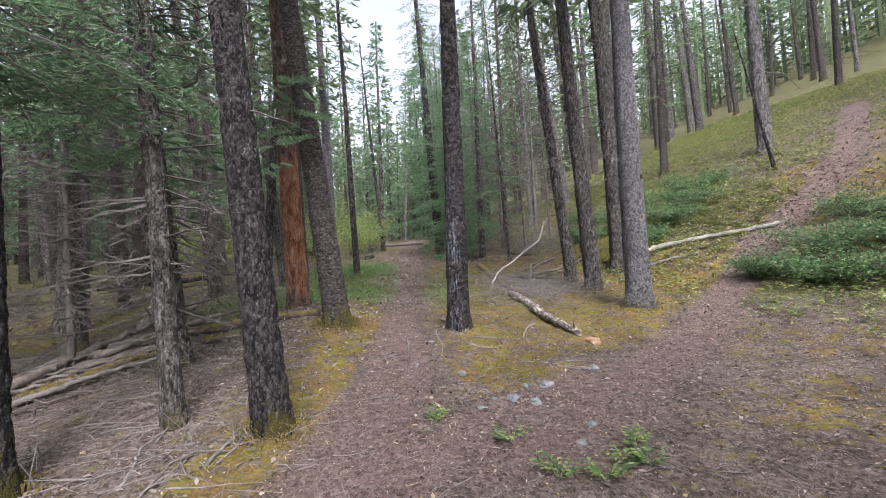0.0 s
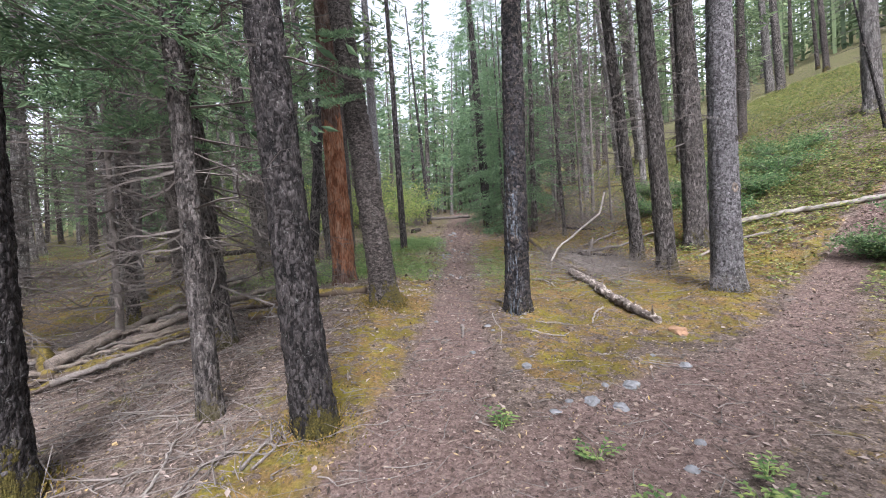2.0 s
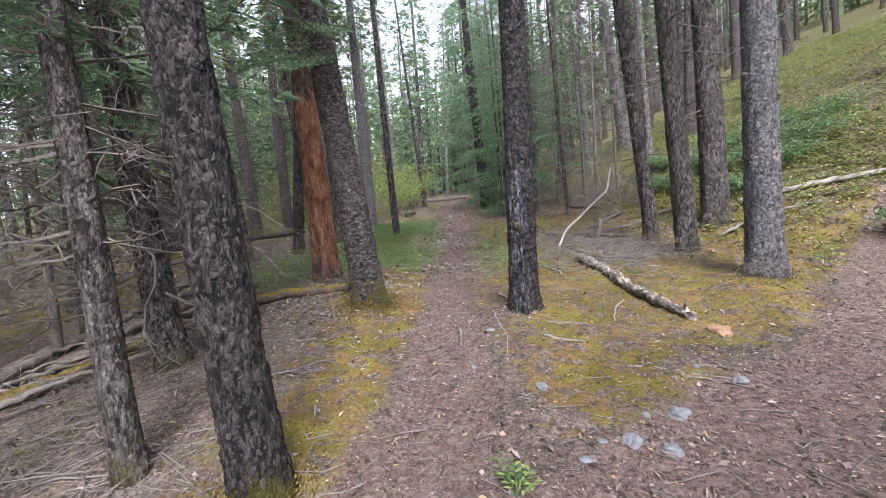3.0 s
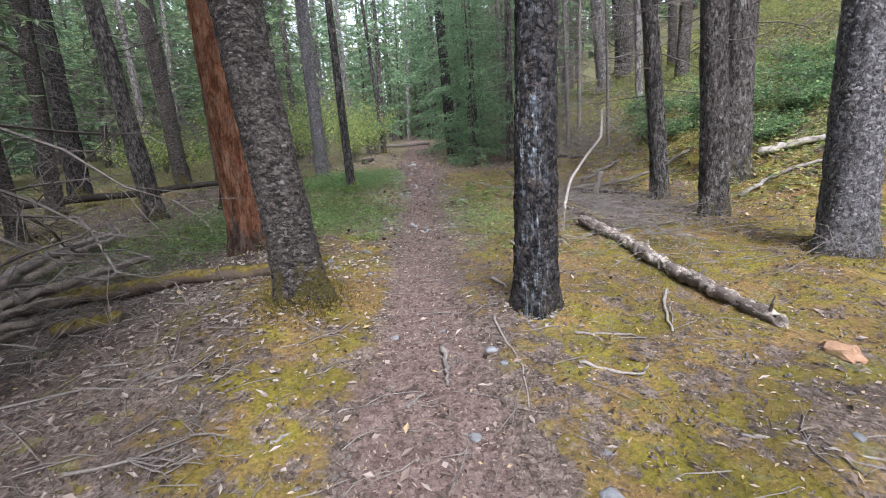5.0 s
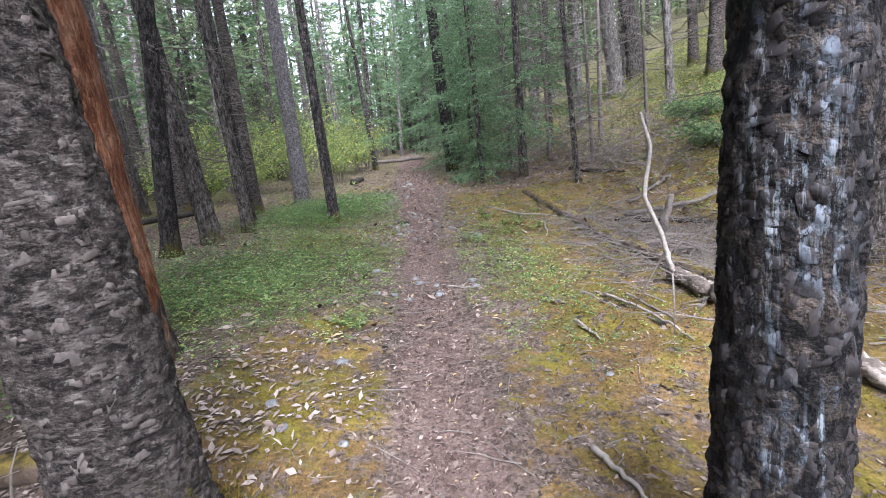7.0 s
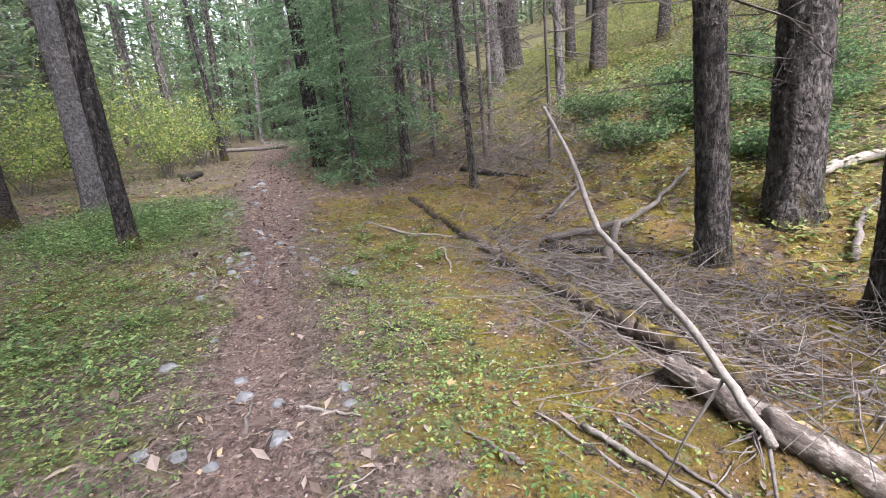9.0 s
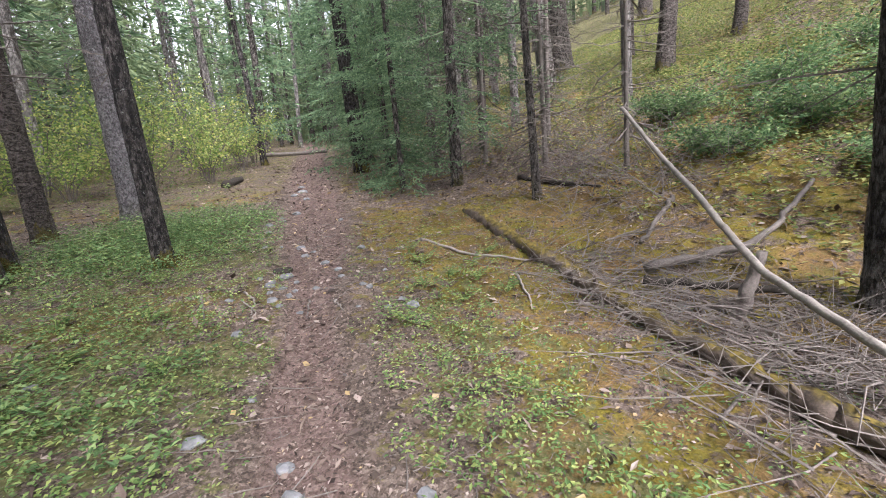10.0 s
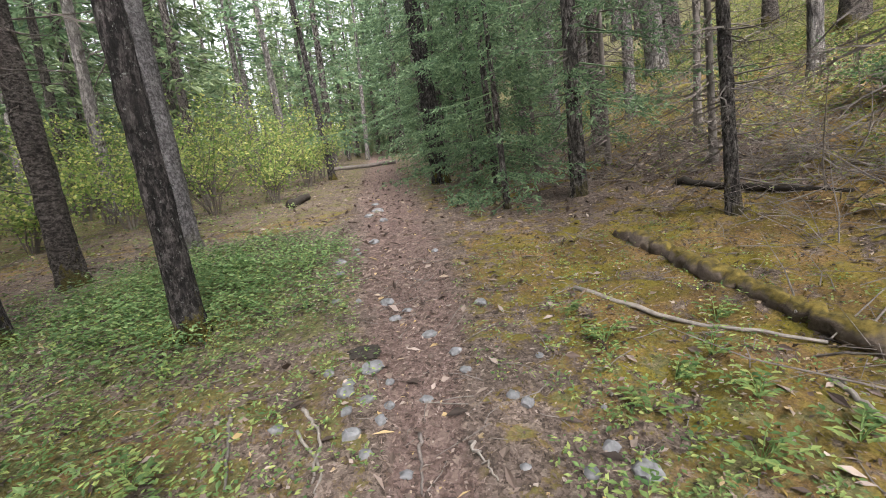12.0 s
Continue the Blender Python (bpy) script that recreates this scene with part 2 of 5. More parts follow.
def stone(name, dark, light):
    m = Nodes(name, 0.85)
    g = m.noise(m.coords(), 9, 6, 0.7)
    base = m.ramp(g, (0.3, dark), (0.7, light))
    base = m.mix(m.ramp(m.noise(m.coords(), 3.5, 4, 0.6), (0.58, 0.0), (0.68, 0.7)), base, (0.12, 0.11, 0.03))
    m.bump(m.noise(m.coords(), 30, 5, 0.7), 0.6, 0.01)
    return m.done(base)


STONE = stone("grey_stone", (0.085, 0.087, 0.094), (0.25, 0.255, 0.27))
STONE_ORANGE = stone("orange_stone", (0.2, 0.115, 0.07), (0.36, 0.225, 0.145))


def ground_material():
    m = Nodes("forest_floor", 0.95)
    v = m.coords()
    big, mid, fine = m.noise(v, 0.9, 5, 0.65), m.noise(v, 5.0, 6, 0.72), m.noise(v, 42, 6, 0.8)
    warp = m.noise(v, 16, 4, 0.7, "Color")
    vv = m.n.new("ShaderNodeVectorMath")
    vv.operation = "MULTIPLY_ADD"
    m.put(vv.inputs[0], warp), m.put(vv.inputs[2], v)
    vv.inputs[1].default_value = (0.08, 0.08, 0.08)
    f1 = m.z_of(m.voronoi(vv.outputs[0], 30, "F1", "Color"))[0]
    f2 = m.z_of(m.voronoi(vv.outputs[0], 80, "F1", "Color"))[1]
    tone = m.math("ADD", m.math("MULTIPLY", f1, 0.28), m.math("ADD", m.math("MULTIPLY", f2, 0.34), m.math("MULTIPLY", fine, 0.42)))
    litter = m.ramp(tone, (0.22, (0.035, 0.027, 0.022)), (0.5, (0.115, 0.087, 0.073)), (0.75, (0.21, 0.165, 0.143)), (0.95, (0.42, 0.36, 0.32)))
    trail = m.ramp(tone, (0.2, (0.05, 0.034, 0.03)), (0.5, (0.145, 0.1, 0.088)), (0.78, (0.23, 0.17, 0.152)), (0.97, (0.42, 0.35, 0.33)))
    hue = m.noise(v, 2.4, 5, 0.7)
    mossy = m.ramp(m.math("ADD", m.math("MULTIPLY", mid, 0.35), m.math("MULTIPLY", fine, 0.65)), (0.32, (0.035, 0.034, 0.008)), (0.5, (0.15, 0.125, 0.018)), (0.7, (0.265, 0.205, 0.04)))
    rusty = m.ramp(fine, (0.3, (0.06, 0.04, 0.02)), (0.5, (0.18, 0.112, 0.045)), (0.7, (0.3, 0.2, 0.09)))
    moss = m.mix(m.ramp(hue, (0.42, 0.0), (0.58, 0.95)), mossy, rusty)
    green = m.ramp(m.math("ADD", m.math("MULTIPLY", tone, 0.6), m.math("MULTIPLY", mid, 0.4)), (0.25, (0.035, 0.042, 0.016)), (0.5, (0.1, 0.105, 0.04)), (0.75, (0.22, 0.185, 0.1)))
    edge = m.math("SUBTRACT", m.math("ADD", m.math("MULTIPLY", big, 1.8), m.math("MULTIPLY", mid, 4.2)), 3.05)

    def cut(name, soft=0.16, push=1.0):
        return m.ramp(m.math("ADD", m.attribute(name), m.math("MULTIPLY", edge, push)), (0.5 - soft, 0.0), (0.5 + soft, 1.0))

    # Broad random patches scale the litter and moss colour by 0.72 to 1.2.
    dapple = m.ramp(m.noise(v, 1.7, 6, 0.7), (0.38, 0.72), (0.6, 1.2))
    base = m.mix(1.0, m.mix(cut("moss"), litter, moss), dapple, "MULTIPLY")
    base = m.mix(cut("green"), base, green)
    base = m.mix(cut("trail", 0.22, 0.5), base, trail)
    m.bump(m.math("ADD", m.math("MULTIPLY", tone, 0.8), m.math("MULTIPLY", mid, 0.6)), 1.0, 0.04)
    return m.done(base)


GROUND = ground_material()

# ---- mesh helpers ----
rng = np.random.default_rng(7)


def mesh_of(name, verts, faces, material, smooth=True):
    me = bpy.data.meshes.new(name)
    me.from_pydata(np.asarray(verts).tolist(), [], np.asarray(faces).tolist() if not isinstance(faces, list) else faces)
    me.materials.append(material)
    if smooth:
        me.polygons.foreach_set("use_smooth", [True] * len(me.polygons))
    return me


def part(name, data, parent=None, label="", kind=""):
    ob = new(name, data)
    if parent:
        ob.parent = parent
    return tagged(ob, label, kind=kind)


def tube(points, radii, sides=6, wobble=0.0, seed=0, cap=True):
    """A round limb along points: verts, faces."""
    p = np.asarray(points, float)
    r = np.broadcast_to(np.asarray(radii, float), len(p))
    d = np.gradient(p, axis=0)
    d /= np.linalg.norm(d, axis=1)[:, None] + 1e-9
    whole = np.abs(p[-1] - p[0])
    ref = np.array([[1.0, 0, 0.1]]) if whole[2] > 1.2 * np.hypot(whole[0], whole[1]) else np.array([[0, 0, 1.0]])
    a = np.cross(d, ref)
    a /= np.linalg.norm(a, axis=1)[:, None] + 1e-9
    b = np.cross(d, a)
    th = np.arange(sides) * 2 * np.pi / sides
    rad = r[:, None] * np.ones(sides)
    if wobble:
        rad = rad * (1 + wobble * np.random.default_rng(seed).standard_normal((len(p), sides)))
    v = p[:, None] + rad[..., None] * (np.cos(th)[None, :, None] * a[:, None] + np.sin(th)[None, :, None] * b[:, None])
    n, i, j = len(p), *np.meshgrid(np.arange(len(p) - 1), np.arange(sides), indexing="ij")
    k = (j + 1) % sides
    f = np.stack([i * sides + j, i * sides + k, (i + 1) * sides + k, (i + 1) * sides + j], -1).reshape(-1, 4).tolist()
    if cap:
        f += [list(range(sides))[::-1], [(n - 1) * sides + q for q in range(sides)]]
    return v.reshape(-1, 3), f


class Heap:
    """Gathers many small pieces into one mesh."""

    def __init__(self):
        self.v, self.f, self.n = [], [], 0

    def add(self, v, f):
        self.v.append(np.asarray(v))
        self.f += [[q + self.n for q in face] for face in f]
        self.n += len(v)

    def cards(self, base, way, length, width, side=None, gen=rng):
        """Small pointed leaves: base points, directions, lengths and widths."""
        base, way = np.asarray(base, float), np.asarray(way, float)
        k = len(base)
        if not k:
            return
        way = way / (np.linalg.norm(way, axis=1)[:, None] + 1e-9)
        s = np.cross(way, gen.standard_normal((k, 3)) if side is None else side)
        s /= np.linalg.norm(s, axis=1)[:, None] + 1e-9
        length, width = np.broadcast_to(length, k)[:, None], np.broadcast_to(width, k)[:, None]
        lift = np.cross(s, way) * length * 0.08
        v = np.stack([base, base + way * length * 0.45 + s * width / 2 + lift, base + way * length, base + way * length * 0.45 - s * width / 2 + lift], 1).reshape(-1, 3)
        f = (np.arange(k)[:, None] * 4 + np.arange(4) + self.n).tolist()
        self.v.append(v)
        self.f += f
        self.n += 4 * k

    def mesh(self, name, material, smooth=False):
        return mesh_of(name, np.concatenate(self.v), self.f, material, smooth)


# ---- the lie of the land ----


def bell(x, y, cx, cy, wx, wy):
    return np.exp(-(((x - cx) / wx) ** 2) - ((y - cy) / wy) ** 2)


def land(x, y):
    """Height of the forest floor: a gentle rise along the trail, a hillside on one hand, low mounds."""
    x, y = np.asarray(x, float), np.asarray(y, float)
    foot = 3.0 + 4.2 / (1 + np.exp(np.clip((y - 9.8) / 1.5, -30, 30)))
    u = (x - foot) / 0.6
    z = 0.105 * y - 0.15 + 0.39 * 0.6 * np.logaddexp(0, u)
    z = z + 0.24 * bell(x, y, -1.6, 7.5, 1.3, 2.6) - 0.05 * bell(x, y, 2.6, 6, 1.4, 2.5) + 0.1 * bell(x, y, 3.9, 7.6, 1.4, 1.5)
    z = z + 0.06 * bell(x, y, 0.7, 6.3, 0.8, 1.0) - 0.2 * bell(x, y, -5.5, 6.8, 2, 2.5) - 0.12 * bell(x, y, 0, 10.6, 2.5, 1.6)
    for cx, cy, h in ((-1.03, 6.55, 0.07), (-1.12, 3.62, 0.04), (-2.72, 2.96, 0.05), (3.82, 6.8, 0.05), (0.735, 6.26, 0.03), (-1.95, 8.08, 0.04)):
        z = z + h * bell(x, y, cx, cy, 0.42, 0.42)
    return z + 0.13 * bell(x, y, 0.5, 18, 3.5, 3.0)


def trail_x(y):
    """Middle of the trail."""
    return np.interp(np.asarray(y, float), [2.0, 3.5, 4.6, 6.5, 10.6, 12.2, 13.5, 15.5, 19.0, 26.0, 34.0], [-0.45, -0.32, -0.16, -0.1, -0.01, 0.09, 0.21, 0.26, 0.32, 0.5, 0.9])


def side_trail(x, y):
    """Distance from the side trail that climbs the hillside."""
    line = [(0.6, 3.2), (2.7, 4.6), (4.0, 5.6), (6.0, 7.5), (7.8, 8.8), (9.1, 9.2), (10.7, 9.8), (12.6, 10.8), (16, 13.5)]
    best = np.full(np.shape(x), 1e3)
    for (ax, ay), (bx, by) in zip(line, line[1:]):
        t = np.clip(((x - ax) * (bx - ax) + (y - ay) * (by - ay)) / ((bx - ax) ** 2 + (by - ay) ** 2), 0, 1)
        best = np.minimum(best, np.hypot(x - ax - t * (bx - ax), y - ay - t * (by - ay)))
    return best


def masks(x, y):
    """How much trail, moss and green cover lies at a place."""
    half = 0.42 - 0.16 * np.clip((y - 5.0) / 1.5, 0, 1) * np.clip((13.5 - y) / 1.5, 0, 1) + 0.22 * np.clip((4.6 - y) / 3, 0, 1.3) - 0.09 * bell(x, y, 0.2, 12.4, 3, 1.5) + 0.12 * np.clip((y - 15) / 5, 0, 1)
    d = np.abs(x - trail_x(y)) / half
    trail = np.clip(1.45 - d * 0.95, 0, 1.15) * (y < 45)
    trail = np.maximum(trail, np.clip(1.35 - side_trail(x, y) / (0.36 + 0.3 * np.clip((5.5 - y) / 2, 0, 1)), 0, 1.0))
    moss = 0.95 * bell(x, y, -0.85, 6.2, 0.75, 1.6) + 0.9 * bell(x, y, -0.9, 4.2, 0.5, 1.2) + 0.95 * bell(x, y, 2.7, 7.3, 2.1, 1.6) + 0.7 * bell(x, y, 0.95, 4.45, 0.5, 0.55) + 0.45 * bell(x, y, 3.2, 5.6, 0.9, 0.6) + 0.42 * bell(x, y, 1.3, 5.3, 0.9, 1.1) + 0.6 * bell(x, y, 3.6, 3.1, 1.3, 0.7) + 0.6 * bell(x, y, 5.2, 4.6, 1.2, 0.8) + 0.85 * bell(x, y, -1.05, 2.9, 0.6, 0.6)
    moss = moss + 0.95 * bell(x, y, 3.5, 12.5, 2.2, 3.0) + 0.6 * bell(x, y, 1.2, 9.0, 0.7, 3.0) + 0.7 * bell(x, y, 4.8, 8.6, 1.4, 1.6) + 0.85 * bell(x, y, -1.5, 12.2, 1.2, 1.2) + 0.7 * bell(x, y, -0.9, 8.2, 0.5, 1.0)
    moss = moss + 0.5 * bell(x, y, 1.6, 14.0, 1.0, 2.0) + 0.55 * bell(x, y, -6.2, 9.5, 2.0, 1.5) + 0.45 * (x > 5) * (y > 7) + 0.4 * (y > 17) + 0.35 * (x < -6) + 0.5 * bell(x, y, -8, 15, 3, 2)
    green = 0.85 * bell(x, y, -2.7, 10.0, 2.1, 2.0) + 1.0 * bell(x, y, -1.8, 14.7, 1.6, 1.7) + 0.5 * bell(x, y, 1.05, 10.4, 0.55, 2.2) + 0.4 * bell(x, y, -1.2, 11.4, 0.9, 1.6)
    green = green + 0.9 * bell(x, y, 7.8, 6.6, 1.9, 1.5) + 0.7 * bell(x, y, 7.5, 11, 1.6, 1.2) + 0.5 * (x > 8) * (y > 11) + 0.35 * (y > 18) + 0.25 * (x < -6) * (y > 9)
    return np.clip(trail, 0, 1.2), np.clip(moss, 0, 0.85) * (1 - 0.9 * np.clip(trail, 0, 1)), np.clip(green, 0, 1.1) * (1 - np.clip(trail, 0, 1))


def relief(x, y):
    """Small lumps of moss, litter and roots."""
    out = np.zeros(len(x))
    for i in range(len(x)):
        p = (x[i] * 2.1, y[i] * 2.1, 0.0)
        out[i] = 0.022 * noise.noise(p) + 0.011 * noise.noise((x[i] * 6.5, y[i] * 6.5, 3.0))
    return out


def axis(lo, fine_lo, fine_hi, hi, step):
    mid = np.arange(fine_lo, fine_hi, step)
    a, s, left = fine_lo, step, []
    while a > lo:
        s *= 1.16
        a -= s
        left.append(a)
    a, s, right = mid[-1], step, []
    while a < hi:
        s *= 1.16
        a += s
        right.append(a)
    return np.concatenate([left[::-1], mid, right])


gx, gy = axis(-160, -6.5, 8.5, 160, 0.065), axis(-60, 1.4, 16, 220, 0.065)
GX, GY = np.meshgrid(gx, gy)
fx, fy = GX.ravel(), GY.ravel()
trail_m, moss_m, green_m = masks(fx, fy)
GZ = land(fx, fy) + relief(fx, fy) * (1 - 0.5 * np.clip(trail_m, 0, 1)) * (1 + 1.5 * moss_m) - 0.035 * np.clip(trail_m, 0, 1)
nx = len(gx)
ii, jj = np.meshgrid(np.arange(len(gy) - 1), np.arange(nx - 1), indexing="ij")
gf = np.stack([ii * nx + jj, ii * nx + jj + 1, (ii + 1) * nx + jj + 1, (ii + 1) * nx + jj], -1).reshape(-1, 4)
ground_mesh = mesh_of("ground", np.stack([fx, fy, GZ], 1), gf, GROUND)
for key, vals in (("trail", trail_m), ("moss", moss_m), ("green", green_m)):
    ground_mesh.attributes.new(key, "FLOAT", "POINT").data.foreach_set("value", vals.astype(np.float32))
tagged(new("ground", ground_mesh), "forest floor of brown litter, yellow moss and a worn trail", "ground", kind="structure")
GRID = GZ.reshape(len(gy), nx)


def floor_z(x, y):
    """Height of the ground sheet itself at a place (or places)."""
    x, y = np.asarray(x, float), np.asarray(y, float)
    i = np.clip(np.searchsorted(gy, y) - 1, 0, len(gy) - 2)
    j = np.clip(np.searchsorted(gx, x) - 1, 0, nx - 2)
    u, v = (x - gx[j]) / (gx[j + 1] - gx[j]), (y - gy[i]) / (gy[i + 1] - gy[i])
    return (GRID[i, j] * (1 - u) + GRID[i, j + 1] * u) * (1 - v) + (GRID[i + 1, j] * (1 - u) + GRID[i + 1, j + 1] * u) * v


# ---- trees ----


def trunk_mesh(r, height, lean, material, seed, sides=20, rings=44, rough=0.05, flare=0.22, bend=0.0):
    g = np.random.default_rng(seed)
    z = np.concatenate([[-0.25, 0.0], np.linspace(0.03, 1, rings) ** 1.35 * height])
    taper = r * np.clip(1.0 - 0.78 * z / height, 0.06, 1.1) * (1 + flare * np.exp(-np.maximum(z, 0) / 0.16))
    ph, amp = g.uniform(0, 6.28, 2), bend + g.uniform(0.0, 0.012)
    ax = lean[0] * z + amp * np.sin(z * 0.7 + ph[0]) - amp * np.sin(ph[0])
    ay = lean[1] * z + amp * np.sin(z * 0.6 + ph[1]) - amp * np.sin(ph[1])
    th = np.arange(sides) * 2 * np.pi / sides
    lobes = 1 + 0.1 * np.exp(-np.maximum(z, 0) / 0.2)[:, None] * np.cos(th[None] * g.integers(3, 5) + g.uniform(0, 6)) + 0.03 * np.cos(2 * th[None] + g.uniform(0, 6))
    rad = taper[:, None] * lobes * (1 + rough * g.standard_normal((len(z), sides)))
    if sides >= 60:
        for i, h in enumerate(z):
            if h > 4.5:
                break
            for j, a in enumerate(th):
                p = (math.cos(a) * 1.6 + seed, math.sin(a) * 1.6, h * 9.0)
                q = (math.cos(a) * 4.2, math.sin(a) * 4.2 + seed, h * 26.0)
                lip = noise.noise(q)
                rad[i, j] += 0.009 * noise.noise(p) + 0.008 * (1 if lip > 0.05 else -0.4) * min(1.0, abs(lip) * 4)
    v = np.stack([ax[:, None] + rad * np.cos(th), ay[:, None] + rad * np.sin(th), z[:, None] + 0 * rad], -1).reshape(-1, 3)
    i, j = np.meshgrid(np.arange(len(z) - 1), np.arange(sides), indexing="ij")
    k = (j + 1) % sides
    f = np.stack([i * sides + j, i * sides + k, (i + 1) * sides + k, (i + 1) * sides + j], -1).reshape(-1, 4).tolist()
    f.append([(len(z) - 1) * sides + q for q in range(sides)])
    

    def skin(h, a):
        """Places on the bark at heights h and bearings a, and the outward direction there."""
        i0 = np.clip(np.searchsorted(z, h) - 1, 0, len(z) - 2)
        u = (h - z[i0]) / (z[i0 + 1] - z[i0])
        q = (a % (2 * np.pi)) / (2 * np.pi) * sides
        j0 = q.astype(int) % sides
        w, j1 = q - np.floor(q), (j0 + 1) % sides
        rr = (rad[i0, j0] * (1 - w) + rad[i0, j1] * w) * (1 - u) + (rad[i0 + 1, j0] * (1 - w) + rad[i0 + 1, j1] * w) * u
        way = np.stack([np.cos(a), np.sin(a), 0 * a], -1)
        return np.stack([np.interp(h, z, ax), np.interp(h, z, ay), h], -1) + way * rr[..., None], way

    return mesh_of("trunk", v, f, material), (lambda h: (np.interp(h, z, ax), np.interp(h, z, ay))), (lambda h: np.interp(h, z, taper)), skin


def dead_limbs(axis_at, radius_at, z0, z1, count, reach, seed, twigs=6, fine=0):
    """Bare, crooked, drooping lower limbs with fine side twigs: one small mesh heap for each limb."""
    g, out = np.random.default_rng(seed), []
    for _ in range(count):
        heap = Heap()
        h = g.uniform(z0, z1)
        az, ln = g.uniform(0, 6.283), reach * g.uniform(0.3, 1.0)
        cx, cy = axis_at(h)
        k = 7
        t = np.linspace(0, 1, k)
        droop, hook = g.uniform(-0.55, 0.12), g.uniform(-0.25, 0.35)
        a = az + np.cumsum(g.normal(0, 0.13, k))
        run = radius_at(h) * 0.7 + ln * t
        pts = np.stack([cx + run * np.cos(a), cy + run * np.sin(a), h + ln * (droop * t + hook * t * t)], 1)
        pts[1:] += np.cumsum(g.normal(0, 0.012 * ln, (k - 1, 3)), axis=0)
        heap.add(*tube(pts, (0.004 + 0.007 * ln) * (1 - t) ** 0.7 + 0.0013, 3, cap=False))
        for _ in range(twigs):
            s = g.uniform(0.15, 0.98)
            o = np.array([np.interp(s, t, pts[:, q]) for q in range(3)])
            w = np.array([np.cos(az), np.sin(az), -0.15]) * 0.55 + g.normal(0, 0.5, 3)
            w *= ln * g.uniform(0.12, 0.42) / np.linalg.norm(w)
            mid, tip = o + w * 0.5 + g.normal(0, 0.025, 3), o + w - (0, 0, 0.12 * np.linalg.norm(w))
            heap.add(*tube([o, mid, tip], [0.0034, 0.0024, 0.001], 3, cap=False))
            for _ in range(fine):
                e = mid + (tip - mid) * g.uniform(-0.4, 0.8)
                heap.add(*tube([e, e + g.normal(0, 0.5, 3) * np.linalg.norm(w) * 0.6], [0.002, 0.0008], 3, cap=False))
        out.append(heap)
    return out


def bark_scales(skin, z0, z1, count, size, material, seed, proud=0.0024):
    """Loose bark plates, thick in the middle and lifted at the lower lip, edges let into the trunk."""
    g, heap = np.random.default_rng(seed), Heap()
    h0, a0 = g.uniform(z0, z1, count), g.uniform(0, 2 * np.pi, count)
    hw, hh = size[0] * g.uniform(0.5, 1.35, count), size[1] * g.uniform(0.5, 1.35, count)
    r0 = np.linalg.norm(skin(h0, a0)[0][:, :2] - skin(h0, a0 + np.pi)[0][:, :2], axis=1) / 2
    step = np.array([-1.0, -0.62, 0.62, 1.0])
    U, V = np.meshgrid(step, step)
    u = U.ravel()[None] + g.normal(0, 0.26, (count, 16))
    v = V.ravel()[None] + g.normal(0, 0.26, (count, 16))
    v = v + u * g.normal(0, 0.35, count)[:, None]
    inner = ((np.abs(U) < 0.9) & (np.abs(V) < 0.9)).ravel()
    lift = np.where(inner[None], proud * g.uniform(0.5, 1.4, (count, 1)) * (1.0 - 0.55 * V.ravel()[None]), -0.003) + g.normal(0, 0.0008, (count, 16))
    p, way = skin(h0[:, None] + v * hh[:, None], a0[:, None] + u * hw[:, None] / r0[:, None])
    p = (p + way * lift[..., None]).reshape(-1, 3)
    cell = np.array([[r * 4 + c, r * 4 + c + 1, r * 4 + c + 5, r * 4 + c + 4] for r in range(3) for c in range(3)])
    heap.v.append(p)
    heap.f += (np.arange(count)[:, None, None] * 16 + cell[None]).reshape(-1, 4).tolist()
    return heap.mesh("flaking_bark", material, True)


def crown_mesh(axis_at, z0, height, reach, branches, stations, seed, material, card=(0.22, 0.05), shape=0.75, per=2, droop=0.35):
    """A conifer's living limbs: sprays of needles on drooping branches, thinner to the top."""
    g, heap = np.random.default_rng(seed), Heap()
    for b in range(branches):
        h = z0 + (height - z0) * (b + g.uniform(0, 1)) / branches
        frac = (h - z0) / (height - z0)
        ln = reach * (min(1.0, 0.55 + 2.2 * frac) * (1 - frac) ** shape) * g.uniform(0.55, 1.1) + 0.12
        az = g.uniform(0, 6.283)
        cx, cy = axis_at(min(h, height))
        out = np.array([np.cos(az), np.sin(az), 0])
        sd = np.array([-np.sin(az), np.cos(az), 0])
        n = max(2, int(stations * (0.35 + ln / reach)))
        t = (np.arange(n) + g.uniform(0, 1, n)) / n
        t = 0.15 + 0.85 * t
        rise = ln * (-droop * t + 0.3 * droop * t**2.5)
        p = np.array([cx, cy, h]) + out * (ln * t)[:, None]
        p[:, 2] += rise
        heap.add(*tube([(cx, cy, h), (cx + out[0] * ln * 0.5, cy + out[1] * ln * 0.5, h - droop * ln * 0.42), tuple(p[np.argmax(t)])], [0.012 + 0.006 * ln, 0.01, 0.003], 3, cap=False))
        for _ in range(per):
            sign = g.choice([-1, 1], n)
            way = out * g.uniform(0.25, 1.0, n)[:, None] + sd * (sign * g.uniform(0.2, 1.0, n))[:, None]
            way[:, 2] = g.uniform(-0.75, 0.2, n)
            spread = ln * 0.3 * (1.1 - t) + 0.05
            off = sd * (sign * spread * g.uniform(0, 1, n))[:, None]
            size = g.uniform(0.6, 1.3, n)
            heap.cards(p + off + g.normal(0, 0.03, (n, 3)), way, card[0] * size, card[1] * size * g.uniform(0.7, 1.3, n), gen=g)
    return heap.mesh("crown", material)


